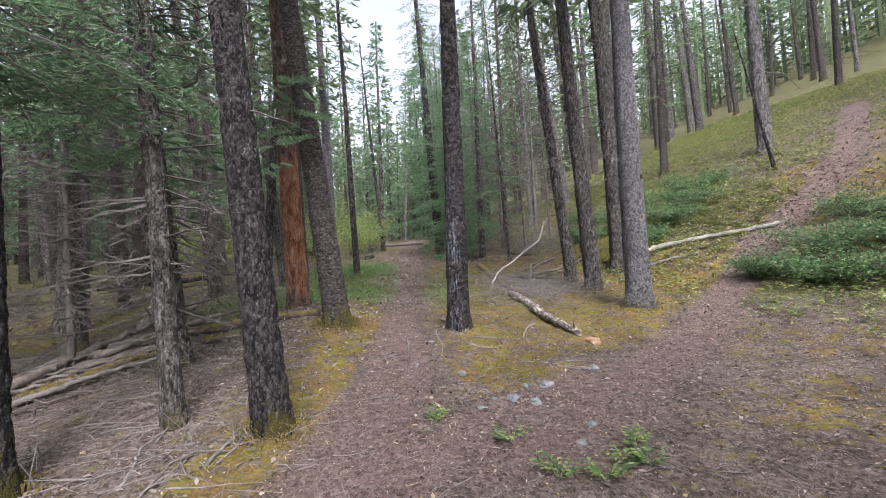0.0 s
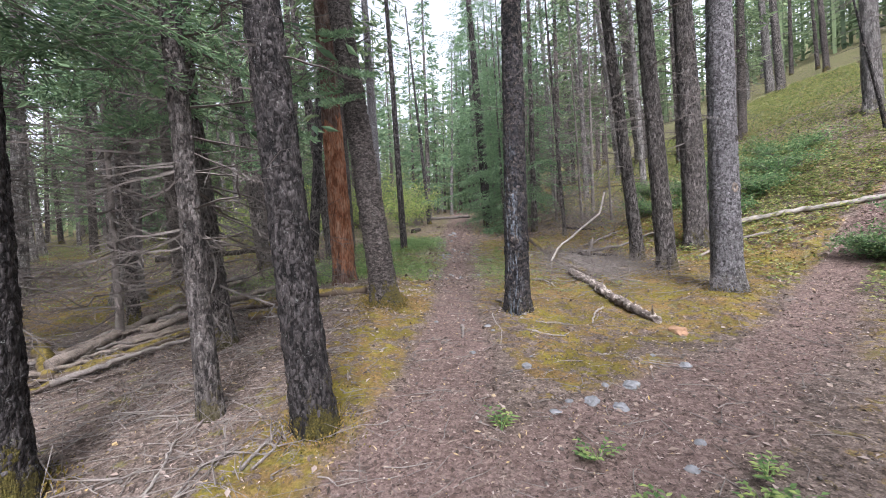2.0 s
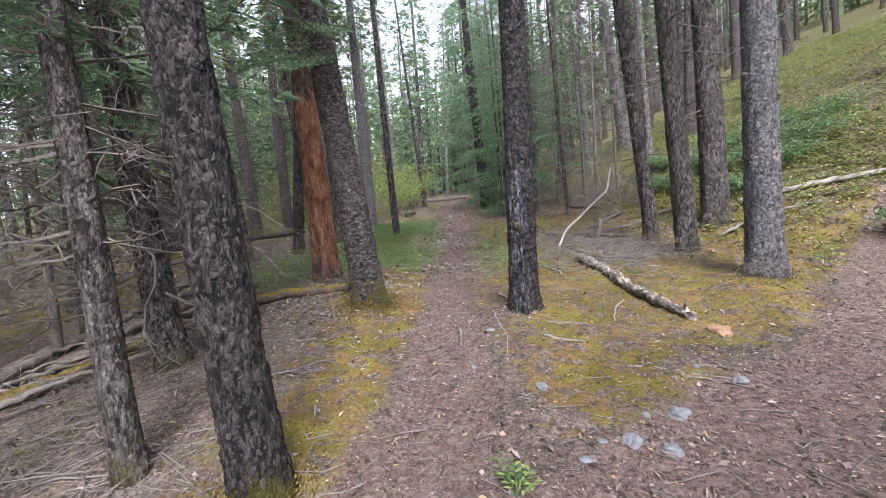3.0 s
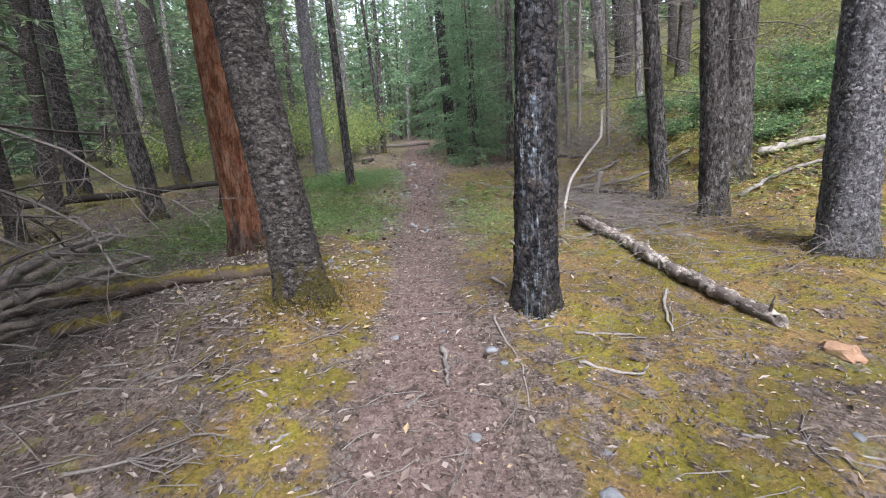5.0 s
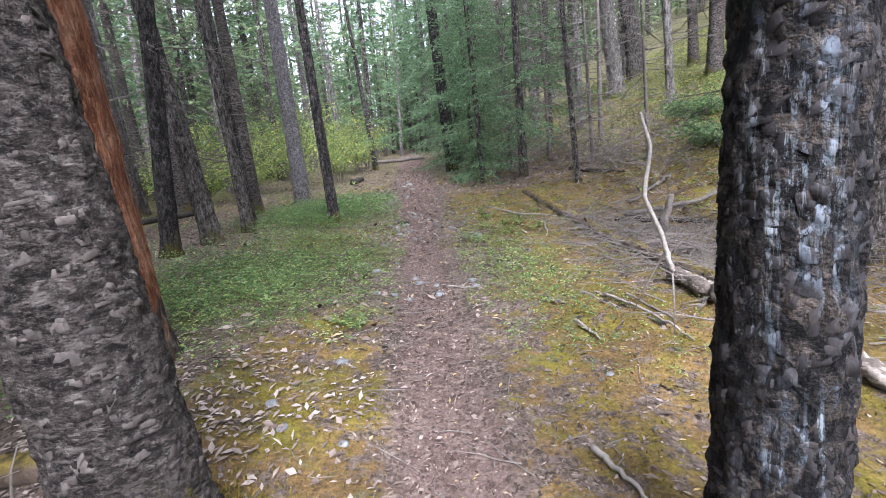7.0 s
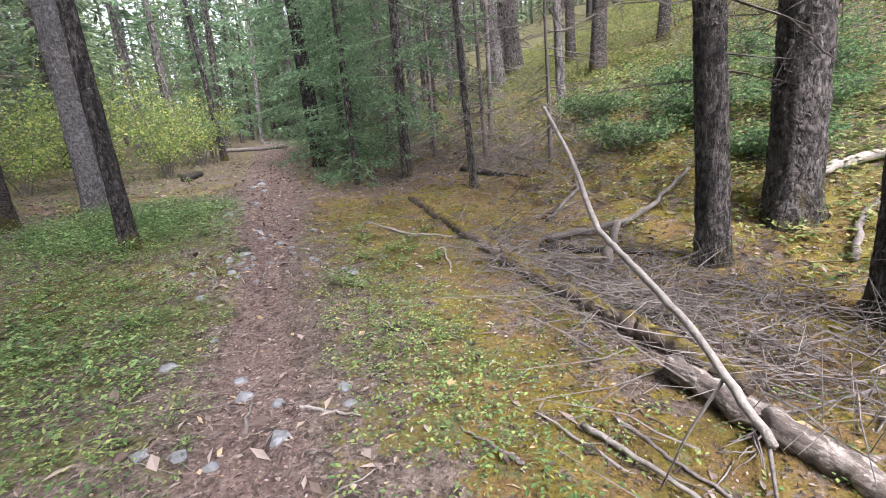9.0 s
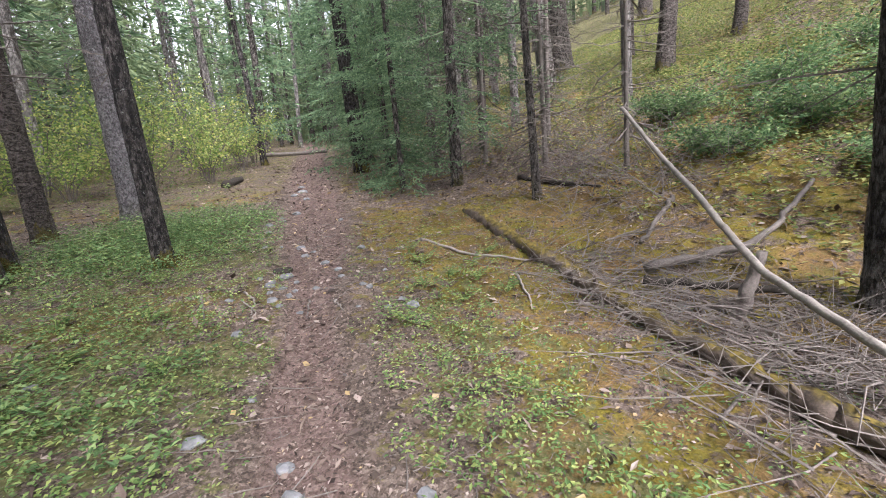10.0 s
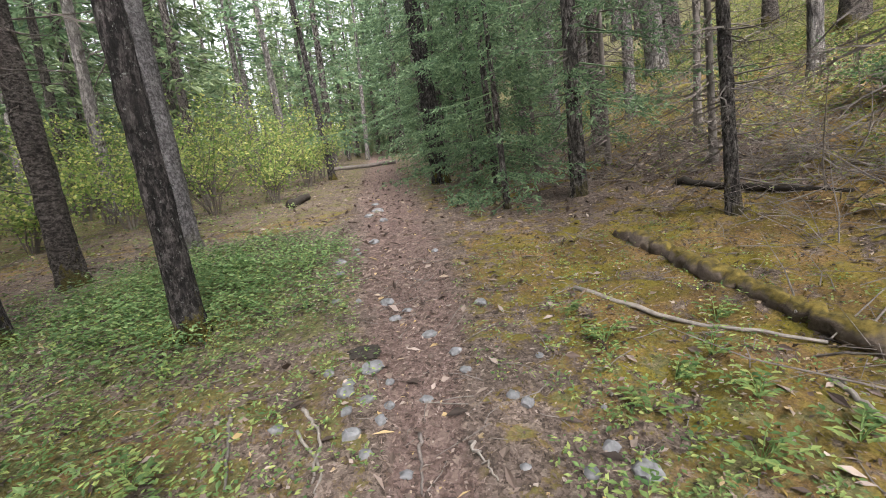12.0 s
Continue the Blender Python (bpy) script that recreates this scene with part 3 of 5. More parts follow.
def fan_crown(axis_at, z0, height, reach, branches, seed, material):
    """A young spruce's boughs: flat drooping fans of side shoots, each shoot set with fine needles."""
    g, heap = np.random.default_rng(seed), Heap()
    for b in range(branches):
        h = z0 + (height - z0) * ((b + g.uniform(0, 1)) / branches) ** 1.1
        frac = (h - z0) / (height - z0)
        ln = reach * (1 - frac) ** 0.8 * g.uniform(0.5, 1.15) + 0.12
        az, droop = g.uniform(0, 6.283), g.uniform(0.1, 0.5)
        cx, cy = axis_at(min(h, height))
        out, sd = np.array([np.cos(az), np.sin(az), 0]), np.array([-np.sin(az), np.cos(az), 0])
        t = np.linspace(0, 1, 5)
        spine = np.array([cx, cy, h]) + out * (ln * t)[:, None]
        spine[:, 2] -= ln * droop * (t - 0.35 * t**3)
        heap.add(*tube(spine, np.linspace(0.006 + 0.005 * ln, 0.002, 5), 3, cap=False))
        shoots = int(7 + 9 * ln)
        for k in range(shoots):
            s = 0.22 + 0.78 * (k + g.uniform(0, 1)) / shoots
            o = np.array([np.interp(s, t, spine[:, q]) for q in range(3)])
            w = (ln * 0.42 * (1.15 - s) + 0.06) * g.uniform(0.6, 1.2)
            way = sd * (1 if k % 2 else -1) * 0.8 + out * g.uniform(0.4, 0.9) + np.array([0, 0, g.uniform(-0.5, 0.05)])
            n = int(4 + 20 * w)
            u = g.uniform(0.02, 1, n)
            base = o + way * (w * u)[:, None] - np.array([0, 0, 0.25 * w]) * (u**2)[:, None]
            heap.cards(base, way + g.normal(0, 0.55, (n, 3)), g.uniform(0.05, 0.1, n), g.uniform(0.016, 0.032, n), gen=g)
    return heap.mesh("crown", material)


def needle_bough(length, seed):
    """One green bough along +x, drooping, with fine needles on side shoots."""
    g, heap = np.random.default_rng(seed), Heap()
    out, sd = np.array([1.0, 0, 0]), np.array([0, 1.0, 0])
    t = np.linspace(0, 1, 6)
    spine = out * (length * t)[:, None] + np.array([0, 0, -0.35 * length]) * (t**1.5)[:, None]
    heap.add(*tube(spine, np.linspace(0.012, 0.003, 6), 4))
    for s in np.linspace(0.12, 1, 26):
        o = np.array([np.interp(s, t, spine[:, q]) for q in range(3)])
        for sign in (-1, 1):
            w, k = length * 0.42 * (1.08 - s) + 0.05, 9
            u = g.uniform(0.05, 1, k)
            base = o + (sd * sign * 0.85 + out * 0.5) * (w * u)[:, None] + g.normal(0, 0.008, (k, 3))
            heap.cards(base, sd * sign * 0.5 + out * 0.8 + g.normal(0, 0.45, (k, 3)), 0.07, 0.015, gen=g)
    return heap.mesh("needle_bough", NEEDLES)


def tree(kind, label, x, y, r, lean, bark_mat, height=15.0, seed=1, crown=None, dead=None, sides=14, rings=30, bend=0.0, group="", rough=0.045, split=False, boughs=(), scales=None, fans=False, twig=DEADTWIG):
    """crown: (start, reach, branches, stations, material, card, per); dead: (from, to, count, reach, twigs); boughs: (height, azimuth, length)."""
    base = tagged(new(kind), label, "tree", group)
    me, axis_at, radius_at, skin = trunk_mesh(r, height, lean, bark_mat, seed, sides, rings, rough=rough, bend=bend)
    part("trunk", me, base)
    if scales:
        part("flaking_bark", bark_scales(skin, *scales, seed + 5), base, "loose flaking plates of bark", "stuff")
    if dead:
        limbs = dead_limbs(axis_at, radius_at, *dead[:4], seed + 1, dead[4], 2 if split else 0)
        if split:
            for heap in limbs:
                part("dead_branch", heap.mesh("dead_branch", twig), base)
        else:
            whole = Heap()
            for heap in limbs:
                whole.add(np.concatenate(heap.v), heap.f)
            part("dry_brush", whole.mesh("dry_brush", twig), base, "bare grey lower branches of the tree", "stuff")
    if crown and fans:
        part("crown", fan_crown(axis_at, crown[0], height, crown[1], crown[2], seed + 2, crown[4]), base, "green drooping needle fans of the tree", "stuff")
    elif crown:
        part("crown", crown_mesh(axis_at, crown[0], height, crown[1], crown[2], crown[3], seed + 2, crown[4], crown[5], per=crown[6]), base, "green needle crown of the tree", "stuff")
    for n, (z, az, ln) in enumerate(boughs):
        ob = part("green_bough", needle_bough(ln, seed + 40 + n), base)
        ob.matrix_basis = pose(*(float(q) for q in axis_at(z)), z, 0, 0, az)
    base.matrix_basis = pose(x, y, float(floor_z(x, y)))
    return base


PINE = (6.3, 1.8, 42, 8, NEEDLES_PINE, (0.36, 0.1), 2)
HIGH = (6.8, 2.0, 46, 8, NEEDLES_PINE, (0.36, 0.1), 2)
# High crown, mostly out of view, thickened to shade the ground below.
SHADE_CROWN = (6.2, 2.7, 84, 9, NEEDLES, (0.36, 0.1), 2)

# Trees that line the trail.
tree("burnt_spruce", "charred black conifer trunk with white resin runs", 0.738, 6.26, 0.153, (0.03, 0.0), BARK_BURNT, 14, 11, SHADE_CROWN, (2.6, 6.5, 16, 0.7, 3), 96, 280, rough=0.012, split=True, scales=(0.04, 3.4, 1900, (0.019, 0.02), SCALE_BURNT))
tree("spruce", "dark flaky-barked conifer with mossy foot, leaning", -1.12, 3.62, 0.14, (-0.073, 0.0), BARK_DARK, 14, 21, SHADE_CROWN, (1.9, 6.0, 26, 0.9, 5), 80, 240, rough=0.012, split=True, scales=(0.15, 3.6, 1900, (0.013, 0.02), SCALE_DARK))
tree("spruce", "slim brown conifer with bare twigs", -2.02, 3.9, 0.086, (-0.045, 0.0), BARK_BROWN, 12, 31, SHADE_CROWN, (1.2, 5.5, 60, 1.3, 11), 28, 60, split=True, boughs=[(2.9, -150, 1.2), (3.1, 150, 1.2), (3.0, 200, 1.1), (3.4, -100, 1.1), (3.5, 100, 1.0)], scales=(0.1, 3.4, 900, (0.012, 0.016), SCALE_BROWN))
tree("spruce", "brown leaning conifer hung with dry twigs", -2.8, 5.55, 0.15, (-0.08, 0.0), BARK_BROWN, 13, 41, (2.6, 2.3, 80, 9, NEEDLES, (0.24, 0.06), 2), (0.6, 5.5, 100, 1.9, 14), 28, 60, split=True, boughs=[(2.3, -40, 1.4), (2.6, -80, 1.5), (2.8, 0, 1.4), (3.0, -110, 1.4), (3.2, -20, 1.4), (3.5, -60, 1.3), (3.7, 30, 1.2), (2.7, 190, 1.3), (3.1, 220, 1.2), (3.9, -90, 1.1), (2.9, 160, 1.3), (3.4, 180, 1.2)], scales=(0.1, 3.4, 1000, (0.015, 0.019), SCALE_BROWN))
tree("spruce", "thick dark conifer with a mossy foot", -2.72, 2.96, 0.18, (-0.005, 0.0), BARK_DARK, 15, 51, SHADE_CROWN, (2.2, 6.0, 26, 1.0, 6), 80, 240, rough=0.012, split=True, boughs=[(2.9, 60, 1.3), (3.1, 30, 1.4), (3.3, 80, 1.3), (3.0, 110, 1.2), (3.5, 50, 1.4), (3.3, 140, 1.1)], scales=(0.2, 3.6, 2200, (0.015, 0.02), SCALE_DARK))
tree("stripped_pine", "pine stripped to orange inner bark", -1.95, 8.08, 0.19, (-0.024, 0.0), BARK_ORANGE, 15, 61, PINE, (2.9, 7, 18, 0.8, 4), 36, 70, rough=0.035, split=True)
tree("spruce", "grey-brown scaly conifer leaning from a mossy foot", -1.03, 6.55, 0.18, (-0.098, 0.008), BARK_LEAN, 15, 71, PINE, (2.8, 7, 20, 0.9, 4), 96, 280, rough=0.012, split=True, boughs=[(2.75, -100, 0.8), (2.9, -140, 0.9), (3.1, -60, 0.7), (3.3, 170, 0.8), (3.6, -90, 0.7)], scales=(0.06, 3.6, 900, (0.018, 0.012), SCALE_LEAN))
grey_tree = tree("aspen", "pale grey knotty trunk on the moss", 3.82, 6.8, 0.205, (0.01, 0.0), BARK_GREY, 15, 81, SHADE_CROWN, (2.3, 7, 22, 0.9, 4), 40, 80, rough=0.03, split=True, scales=(0.05, 3.8, 1100, (0.015, 0.013), SCALE_GREY))
tree("spruce", "slender dark conifer standing on the moss", 3.88, 8.6, 0.17, (-0.04, 0.0), BARK_BROWN, 15, 91, PINE, (2.0, 7, 40, 1.3, 6), 28, 60, split=True, scales=(0.05, 4, 1000, (0.015, 0.02), SCALE_BROWN))
tree("spruce", "stout brown conifer at the foot of the slope", 5.3, 10.1, 0.25, (-0.023, 0.0), BARK_BROWN, 16, 101, PINE, (2.0, 7, 36, 1.4, 6), 30, 60, split=True, scales=(0.05, 4.5, 1300, (0.022, 0.028), SCALE_BROWN))
tree("spruce", "slender grey-brown conifer on the moss", 3.95, 9.95, 0.135, (-0.085, 0.0), BARK_BROWN, 14, 111, PINE, (1.6, 7, 44, 1.3, 7), 26, 60, split=True)
tree("spruce", "thin dark conifer beside the trail", -1.47, 13.65, 0.1, (-0.02, 0.003), BARK_DARK, 13, 121, (7.5, 1.0, 20, 6, NEEDLES_PINE, (0.3, 0.08), 2), (2.0, 7, 24, 0.7, 4), 26, 60, split=True)
tree("aspen", "grey trunk beyond the green plants", -2.72, 16.95, 0.2, (-0.01, 0.0), BARK_GREY, 16, 131, PINE, (2.5, 7, 20, 0.9, 4), 28, 50, split=True)
tree("spruce", "tall dark spruce where the trail narrows", 1.75, 20.6, 0.22, (-0.035, 0.004), BARK_DARK, 18, 141, (2.0, 2.4, 130, 14, NEEDLES, (0.2, 0.05), 3), (0.8, 3.5, 20, 0.9, 5), 24, 46, split=True, fans=True)
tree("spruce", "brown spruce behind green boughs", 2.98, 16.1, 0.115, (0.02, 0.0), BARK_BROWN, 13, 151, (1.2, 2.0, 90, 13, NEEDLES, (0.16, 0.04), 4), (0.5, 5, 50, 1.3, 8), 24, 46, split=True, fans=True)
tree("spruce", "thin conifer on orange moss", 3.46, 13.9, 0.062, (-0.034, 0.005), BARK_BROWN, 9, 161, (5.0, 0.8, 18, 6, NEEDLES, (0.2, 0.05), 2), (0.3, 5, 60, 0.9, 7), 20, 50, split=True)
tree("spruce", "grey-brown conifer on needle litter", -3.6, 15.9, 0.148, (-0.01, 0.0), BARK_LEAN, 15, 171, PINE, (2, 7, 24, 1.0, 5), 26, 50, split=True)
tree("spruce", "thin leaning dark tree among yellow shrubs", -1.2, 26.5, 0.13, (-0.06, 0.0), BARK_DARK, 13, 181, (5, 1.2, 26, 7, NEEDLES_PINE, (0.3, 0.08), 2), (1, 6, 30, 0.9, 5), 18, 40, split=True)


def knot(host, x, y, z, size, material):
    """A dark grown-over branch scar on a trunk."""
    bm = bmesh.new()
    bmesh.ops.create_icosphere(bm, subdivisions=3, radius=1.0)
    for v in bm.verts:
        k = 1 + 0.3 * noise.noise(v.co * 2.3)
        dent = 0.55 * math.exp(-((v.co.x**2 + v.co.z**2) / 0.22)) if v.co.y < 0 else 0.0
        v.co = Vector((v.co.x * 0.8 * k, v.co.y * 0.5 * k + dent, v.co.z * 1.3 * k)) * size
    me = bpy.data.meshes.new("knot")
    bm.to_mesh(me)
    bm.free()
    me.materials.append(material)
    part("knot", me, host, "brown hollow knot").matrix_basis = pose(x, y, z)


knot(grey_tree, 0.03, -0.19, 1.42, 0.055, ROTTEN)
knot(grey_tree, -0.05, -0.18, 0.95, 0.03, CHARRED)
knot(grey_tree, 0.1, -0.17, 2.1, 0.03, CHARRED)

# Trees deeper in the wood: x, y, radius, lean, height.
DEEP_LEFT = [
    (-4.87, 11.65, 0.17, -0.1), (-8.6, 15.2, 0.26, 0.0), (-6.9, 17.0, 0.23, -0.055), (-11.2, 23.4, 0.17, -0.02), (-3.1, 13.75, 0.11, -0.04), (-3.85, 12.35, 0.14, 0.1),
    (-5.79, 17.15, 0.19, -0.006), (-7.4, 18.1, 0.2, -0.045), (-3.5, 13.1, 0.165, -0.1), (-3.22, 14.2, 0.13, -0.03), (-5.3, 7.55, 0.1, -0.02), (-6.4, 8.9, 0.26, 0.05),
]
for n, (x, y, r, lean) in enumerate(DEEP_LEFT):
    mat = (BARK_BROWN, BARK_DARK, BARK_LEAN, BARK_HAZED)[n % 4]
    low = 4.0 + (n * 37 % 5) * 0.9
    tree("spruce", "brown conifer with bare lower branches in the wood", x, y, r, (lean, 0.0), mat, 13 + n % 4, 300 + 7 * n, (low, 1.7, 34, 7, NEEDLES_PINE, (0.32, 0.085), 2), (1.2, 6, 34, 1.3, 6), 18, 34, group="conifers in the wood")
DEEP_RIGHT = [
    (12.1, 13.05, 0.24, -0.007), (20.8, 27.5, 0.26, -0.06), (22.3, 30.4, 0.28, -0.06), (17.8, 27.5, 0.36, -0.01), (21.6, 31.8, 0.26, -0.02), (17.9, 38.5, 0.3, 0.01), (8.6, 21.9, 0.3, -0.1),
    (15.6, 32.7, 0.26, -0.07), (6.9, 16.0, 0.11, -0.035), (10.4, 23.6, 0.36, -0.1), (5.85, 19.1, 0.12, 0.0), (4.4, 18.0, 0.11, 0.02), (5.0, 21.0, 0.14, -0.03),
]
for n, (x, y, r, lean) in enumerate(DEEP_RIGHT):
    mat = (BARK_HAZED, BARK_BROWN, BARK_HAZED, BARK_LEAN)[n % 4]
    tree("spruce", "grey-brown conifer on the hillside", x, y, r, (lean, 0.0), mat, 14 + n % 4, 500 + 7 * n, (5.0 + n % 3, 1.7, 32, 7, NEEDLES_PINE, (0.34, 0.09), 2), (1.0, 6.5, 44, 1.5, 6), 16, 30, group="conifers on the hillside")
tree("dead_sapling", "thin bare dead sapling leaning on the hillside", 10.8, 11.4, 0.055, (-0.2, 0.02), BARK_DARK, 4.2, 640, None, (1.6, 4.0, 14, 0.9, 4), 10, 20)

# Young spruces and dry thickets beside the trail.
for n, (x, y, r, h, reach) in enumerate([(1.95, 16.3, 0.05, 5.5, 1.15), (2.3, 17.9, 0.07, 8.5, 1.7), (4.2, 21.5, 0.09, 10.0, 1.9), (3.3, 22.2, 0.09, 11.0, 2.0), (2.3, 19.3, 0.08, 10.0, 2.0), (3.6, 19.6, 0.09, 10.0, 2.0), (2.4, 23.0, 0.1, 12.0, 2.0), (3.4, 25.5, 0.12, 13.0, 2.2), (2.6, 28.5, 0.12, 13.0, 2.2)]):
    tree("young_spruce", "dense green young spruce beside the trail", x, y, r, (-0.01, 0.0), BARK_BROWN, h, 700 + 9 * n, (0.12, reach, int(30 + 8 * h if h < 9 else 24 + 5 * h), 14, NEEDLES, (0.16, 0.04), 4), None, 12, 24, group="young spruces by the trail", fans=True)
for n, (x, y, r, h) in enumerate([(4.4, 15.2, 0.05, 6.5), (4.0, 17.0, 0.05, 7.0), (5.2, 16.4, 0.06, 7.5), (4.75, 13.5, 0.04, 4.5), (3.3, 18.4, 0.05, 7.0)]):
    tree("dead_spruce", "dead grey spruce bristling with dry twigs", x, y, r, (0.02 * (n % 3 - 1), 0.0), DEADTWIG, h, 760 + 9 * n, None, (0.3, h * 0.9, 50 if h < 5 else 90, 1.3, 10), 10, 24, group="dead spruces", twig=DEADWOOD)

for n, (x, y, r, h) in enumerate([(-4.4, 6.1, 0.05, 6.0), (-5.4, 5.0, 0.06, 6.5), (-6.3, 6.0, 0.06, 7.0), (-5.0, 3.4, 0.05, 6.0)]):
    tree("dead_spruce", "dead brown spruce thick with dry twigs", x, y, r, (0.02 * (n % 3 - 1), 0.0), DEADTWIG, h, 860 + 9 * n, (3.2, 1.2, 26, 8, NEEDLES, (0.16, 0.04), 3), (0.5, h * 0.85, 120, 1.5, 12), 10, 24, group="dead spruces")

# The wood around and beyond, out of the same few kinds of tree.
KINDS = []
for n in range(6):
    low, reach, br = [(4.5, 1.8, 46), (1.6, 2.4, 84), (6.0, 1.7, 40), (2.8, 2.4, 84), (1.0, 2.4, 88), (3.5, 1.7, 44)][n]
    t = tree("forest_spruce", "tall conifer in the surrounding forest", -60 - 4 * n, -40, 0.15 + 0.02 * (n % 3), (0.02 * (n % 3 - 1), 0.0), (BARK_HAZED, BARK_BROWN, BARK_LEAN)[n % 3], 15 + n % 3, 900 + 11 * n, (low, reach, br, 12 if reach > 2 else 8, (NEEDLES, NEEDLES_PINE)[n % 2], (0.34, 0.09), 3 if reach > 2 else 2), (0.8, 6, 26, 1.5, 5), 10, 18, group="forest conifers")
    KINDS.append(t)
fill, taken = random.Random(5), [(o.matrix_basis.translation.x, o.matrix_basis.translation.y) for o in scene.objects if o.parent is None and o.get("category") == "tree"]


def free_spot(x, y):
    if abs(x - float(trail_x(y))) < 2.3 and y < 36:
        return False
    if y > 0 and x > 0 and y < 22 and (x - 4.5) * 1.1 > (y - 12) and x < 15 + y * 0.2 and y < 13 + (x - 6) * 0.35:
        return False
    if -4.2 < x < 6.5 and -1.5 < y < 18:
        return False
    if x > -6.5 and x < -1 and 16 < y < 26:
        return False
    return min((x - a) ** 2 + (y - b) ** 2 for a, b in taken) > (1.55 if y < 16 else 1.8) ** 2


count = 0
for _ in range(12000):
    if count >= 265:
        break
    x, y = fill.uniform(-32, 36), fill.uniform(-14, 50)
    if (y < -1 and fill.random() < 0.55) or not free_spot(x, y):
        continue
    hill = x > 6 + 0.1 * y
    if hill and fill.random() < 0.72:
        continue
    taken.append((x, y))
    kind = KINDS[fill.choice((0, 2, 2, 5) if hill or (x < -4 and y < 18) else (0, 1, 3, 3, 4, 5))]
    s = fill.uniform(0.75, 1.15)
    m = pose(x, y, float(floor_z(x, y)), fill.uniform(-2, 2), fill.uniform(-4, 2), fill.uniform(0, 360)) @ Matrix.Diagonal((s, s, s * fill.uniform(0.9, 1.1), 1))
    if count < len(KINDS):
        KINDS[count].matrix_basis = m
    else:
        copy_thing(kind, m)
    count += 1

# The far edge of the forest, beyond the trees that can be told apart.
far, fg = Heap(), np.random.default_rng(77)
for _ in range(1700):
    a = fg.uniform(0, 6.283)
    d = fg.uniform(36, 85)
    x, y = 2 + d * math.cos(a), 16 + d * math.sin(a)
    if y < -30:
        continue
    h, z = fg.uniform(9, 17), float(floor_z(x, y))
    far.add(*tube([(x, y, z - 0.3), (x, y, z + h)], [0.2, 0.05], 4, cap=False))
    n = 60
    t = fg.uniform(0.05, 1, n)
    az = fg.uniform(0, 6.283, n)
    r = 2.1 * (1 - t) ** 0.7 * fg.uniform(0, 0.7, n)
    far.cards(np.stack([x + r * np.cos(az), y + r * np.sin(az), z + t * h], 1), np.stack([np.cos(az), np.sin(az), fg.uniform(-0.6, 0.1, n)], 1), fg.uniform(0.6, 1.2, n), 0.3, None, fg)
tagged(new("distant_forest", far.mesh("distant_forest", NEEDLES_PINE)), "grey-green distant conifer forest", "forest", kind="stuff")

# ---- shrubs ----


def shrub(x, y, height, spread, leaves, seed, material, leaf=(0.075, 0.05), label="yellow-green leafy shrub under the trees", name="shrub"):
    g = np.random.default_rng(seed)
    base = tagged(new(name), label, "shrub", "shrubs")
    stems, crown = Heap(), Heap()
    tips = []
    for _ in range(14):
        az, ln = g.uniform(0, 6.283), height * g.uniform(0.6, 1.05)
        t = np.linspace(0, 1, 5)
        pts = np.stack([np.cos(az) * spread * 0.6 * t**1.4, np.sin(az) * spread * 0.6 * t**1.4, ln * t], 1) + g.normal(0, 0.03, (5, 3))
        pts[0] = (0.08 * np.cos(az), 0.08 * np.sin(az), -0.05)
        stems.add(*tube(pts, np.linspace(0.012, 0.003, 5), 4, cap=False))
        for _ in range(7):
            s = g.uniform(0.3, 1)
            o = np.array([np.interp(s, t, pts[:, q]) for q in range(3)])
            w = g.normal(0, 0.22 * spread, 3)
            w[2] = abs(w[2]) * 0.6
            stems.add(*tube([o, o + w], [0.004, 0.0015], 3, cap=False))
            tips.append((o, w))
    k = max(1, leaves // len(tips))
    for o, w in tips:
        u = g.uniform(0.1, 1.1, k)
        crown.cards(o + w * u[:, None] + g.normal(0, 0.07, (k, 3)), g.normal(0, 1, (k, 3)) * (1, 1, 0.45), leaf[0] * g.uniform(0.6, 1.3, k), leaf[1] * g.uniform(0.6, 1.3, k), gen=g)
    part("twig_base", stems.mesh("twig_base", DEADTWIG), base, kind="stuff")
    part("crown", crown.mesh("leaves", material), base, kind="stuff")
    base.matrix_basis = pose(x, y, float(floor_z(x, y)))
    return base


for n, (x, y, h, s) in enumerate([(-2.3, 21.6, 1.6, 1.2), (-3.5, 20.8, 1.9, 1.5), (-5.0, 20.2, 1.5, 1.3), (-2.8, 23.6, 2.6, 1.5), (-1.9, 25.0, 2.1, 1.3), (-4.3, 23.0, 2.9, 1.7), (-6.2, 21.8, 2.2, 1.6), (-7.6, 23.4, 2.8, 1.8), (-6.0, 18.9, 1.3, 1.2), (-9.4, 19.6, 1.6, 1.5), (-3.6, 29.5, 3.2, 2.0), (-6.0, 28.5, 3.2, 2.1), (-8.4, 28.0, 3.0, 2.1), (-11.5, 26.0, 2.6, 2.0), (-1.7, 28.0, 2.2, 1.5), (-3.2, 27.0, 2.6, 1.6), (-8.9, 21.2, 1.7, 1.5), (-5.2, 25.6, 2.6, 1.7), (-6.6, 24.6, 2.4, 1.7), (-10.5, 23.0, 2.0, 1.7), (-8.6, 25.5, 2.4, 1.7), (-1.9, 26.2, 1.8, 1.3)]):
    shrub(x, y, h, s * 1.45, 1700, 60 + n, SHRUB_LEAF, (0.08, 0.055))
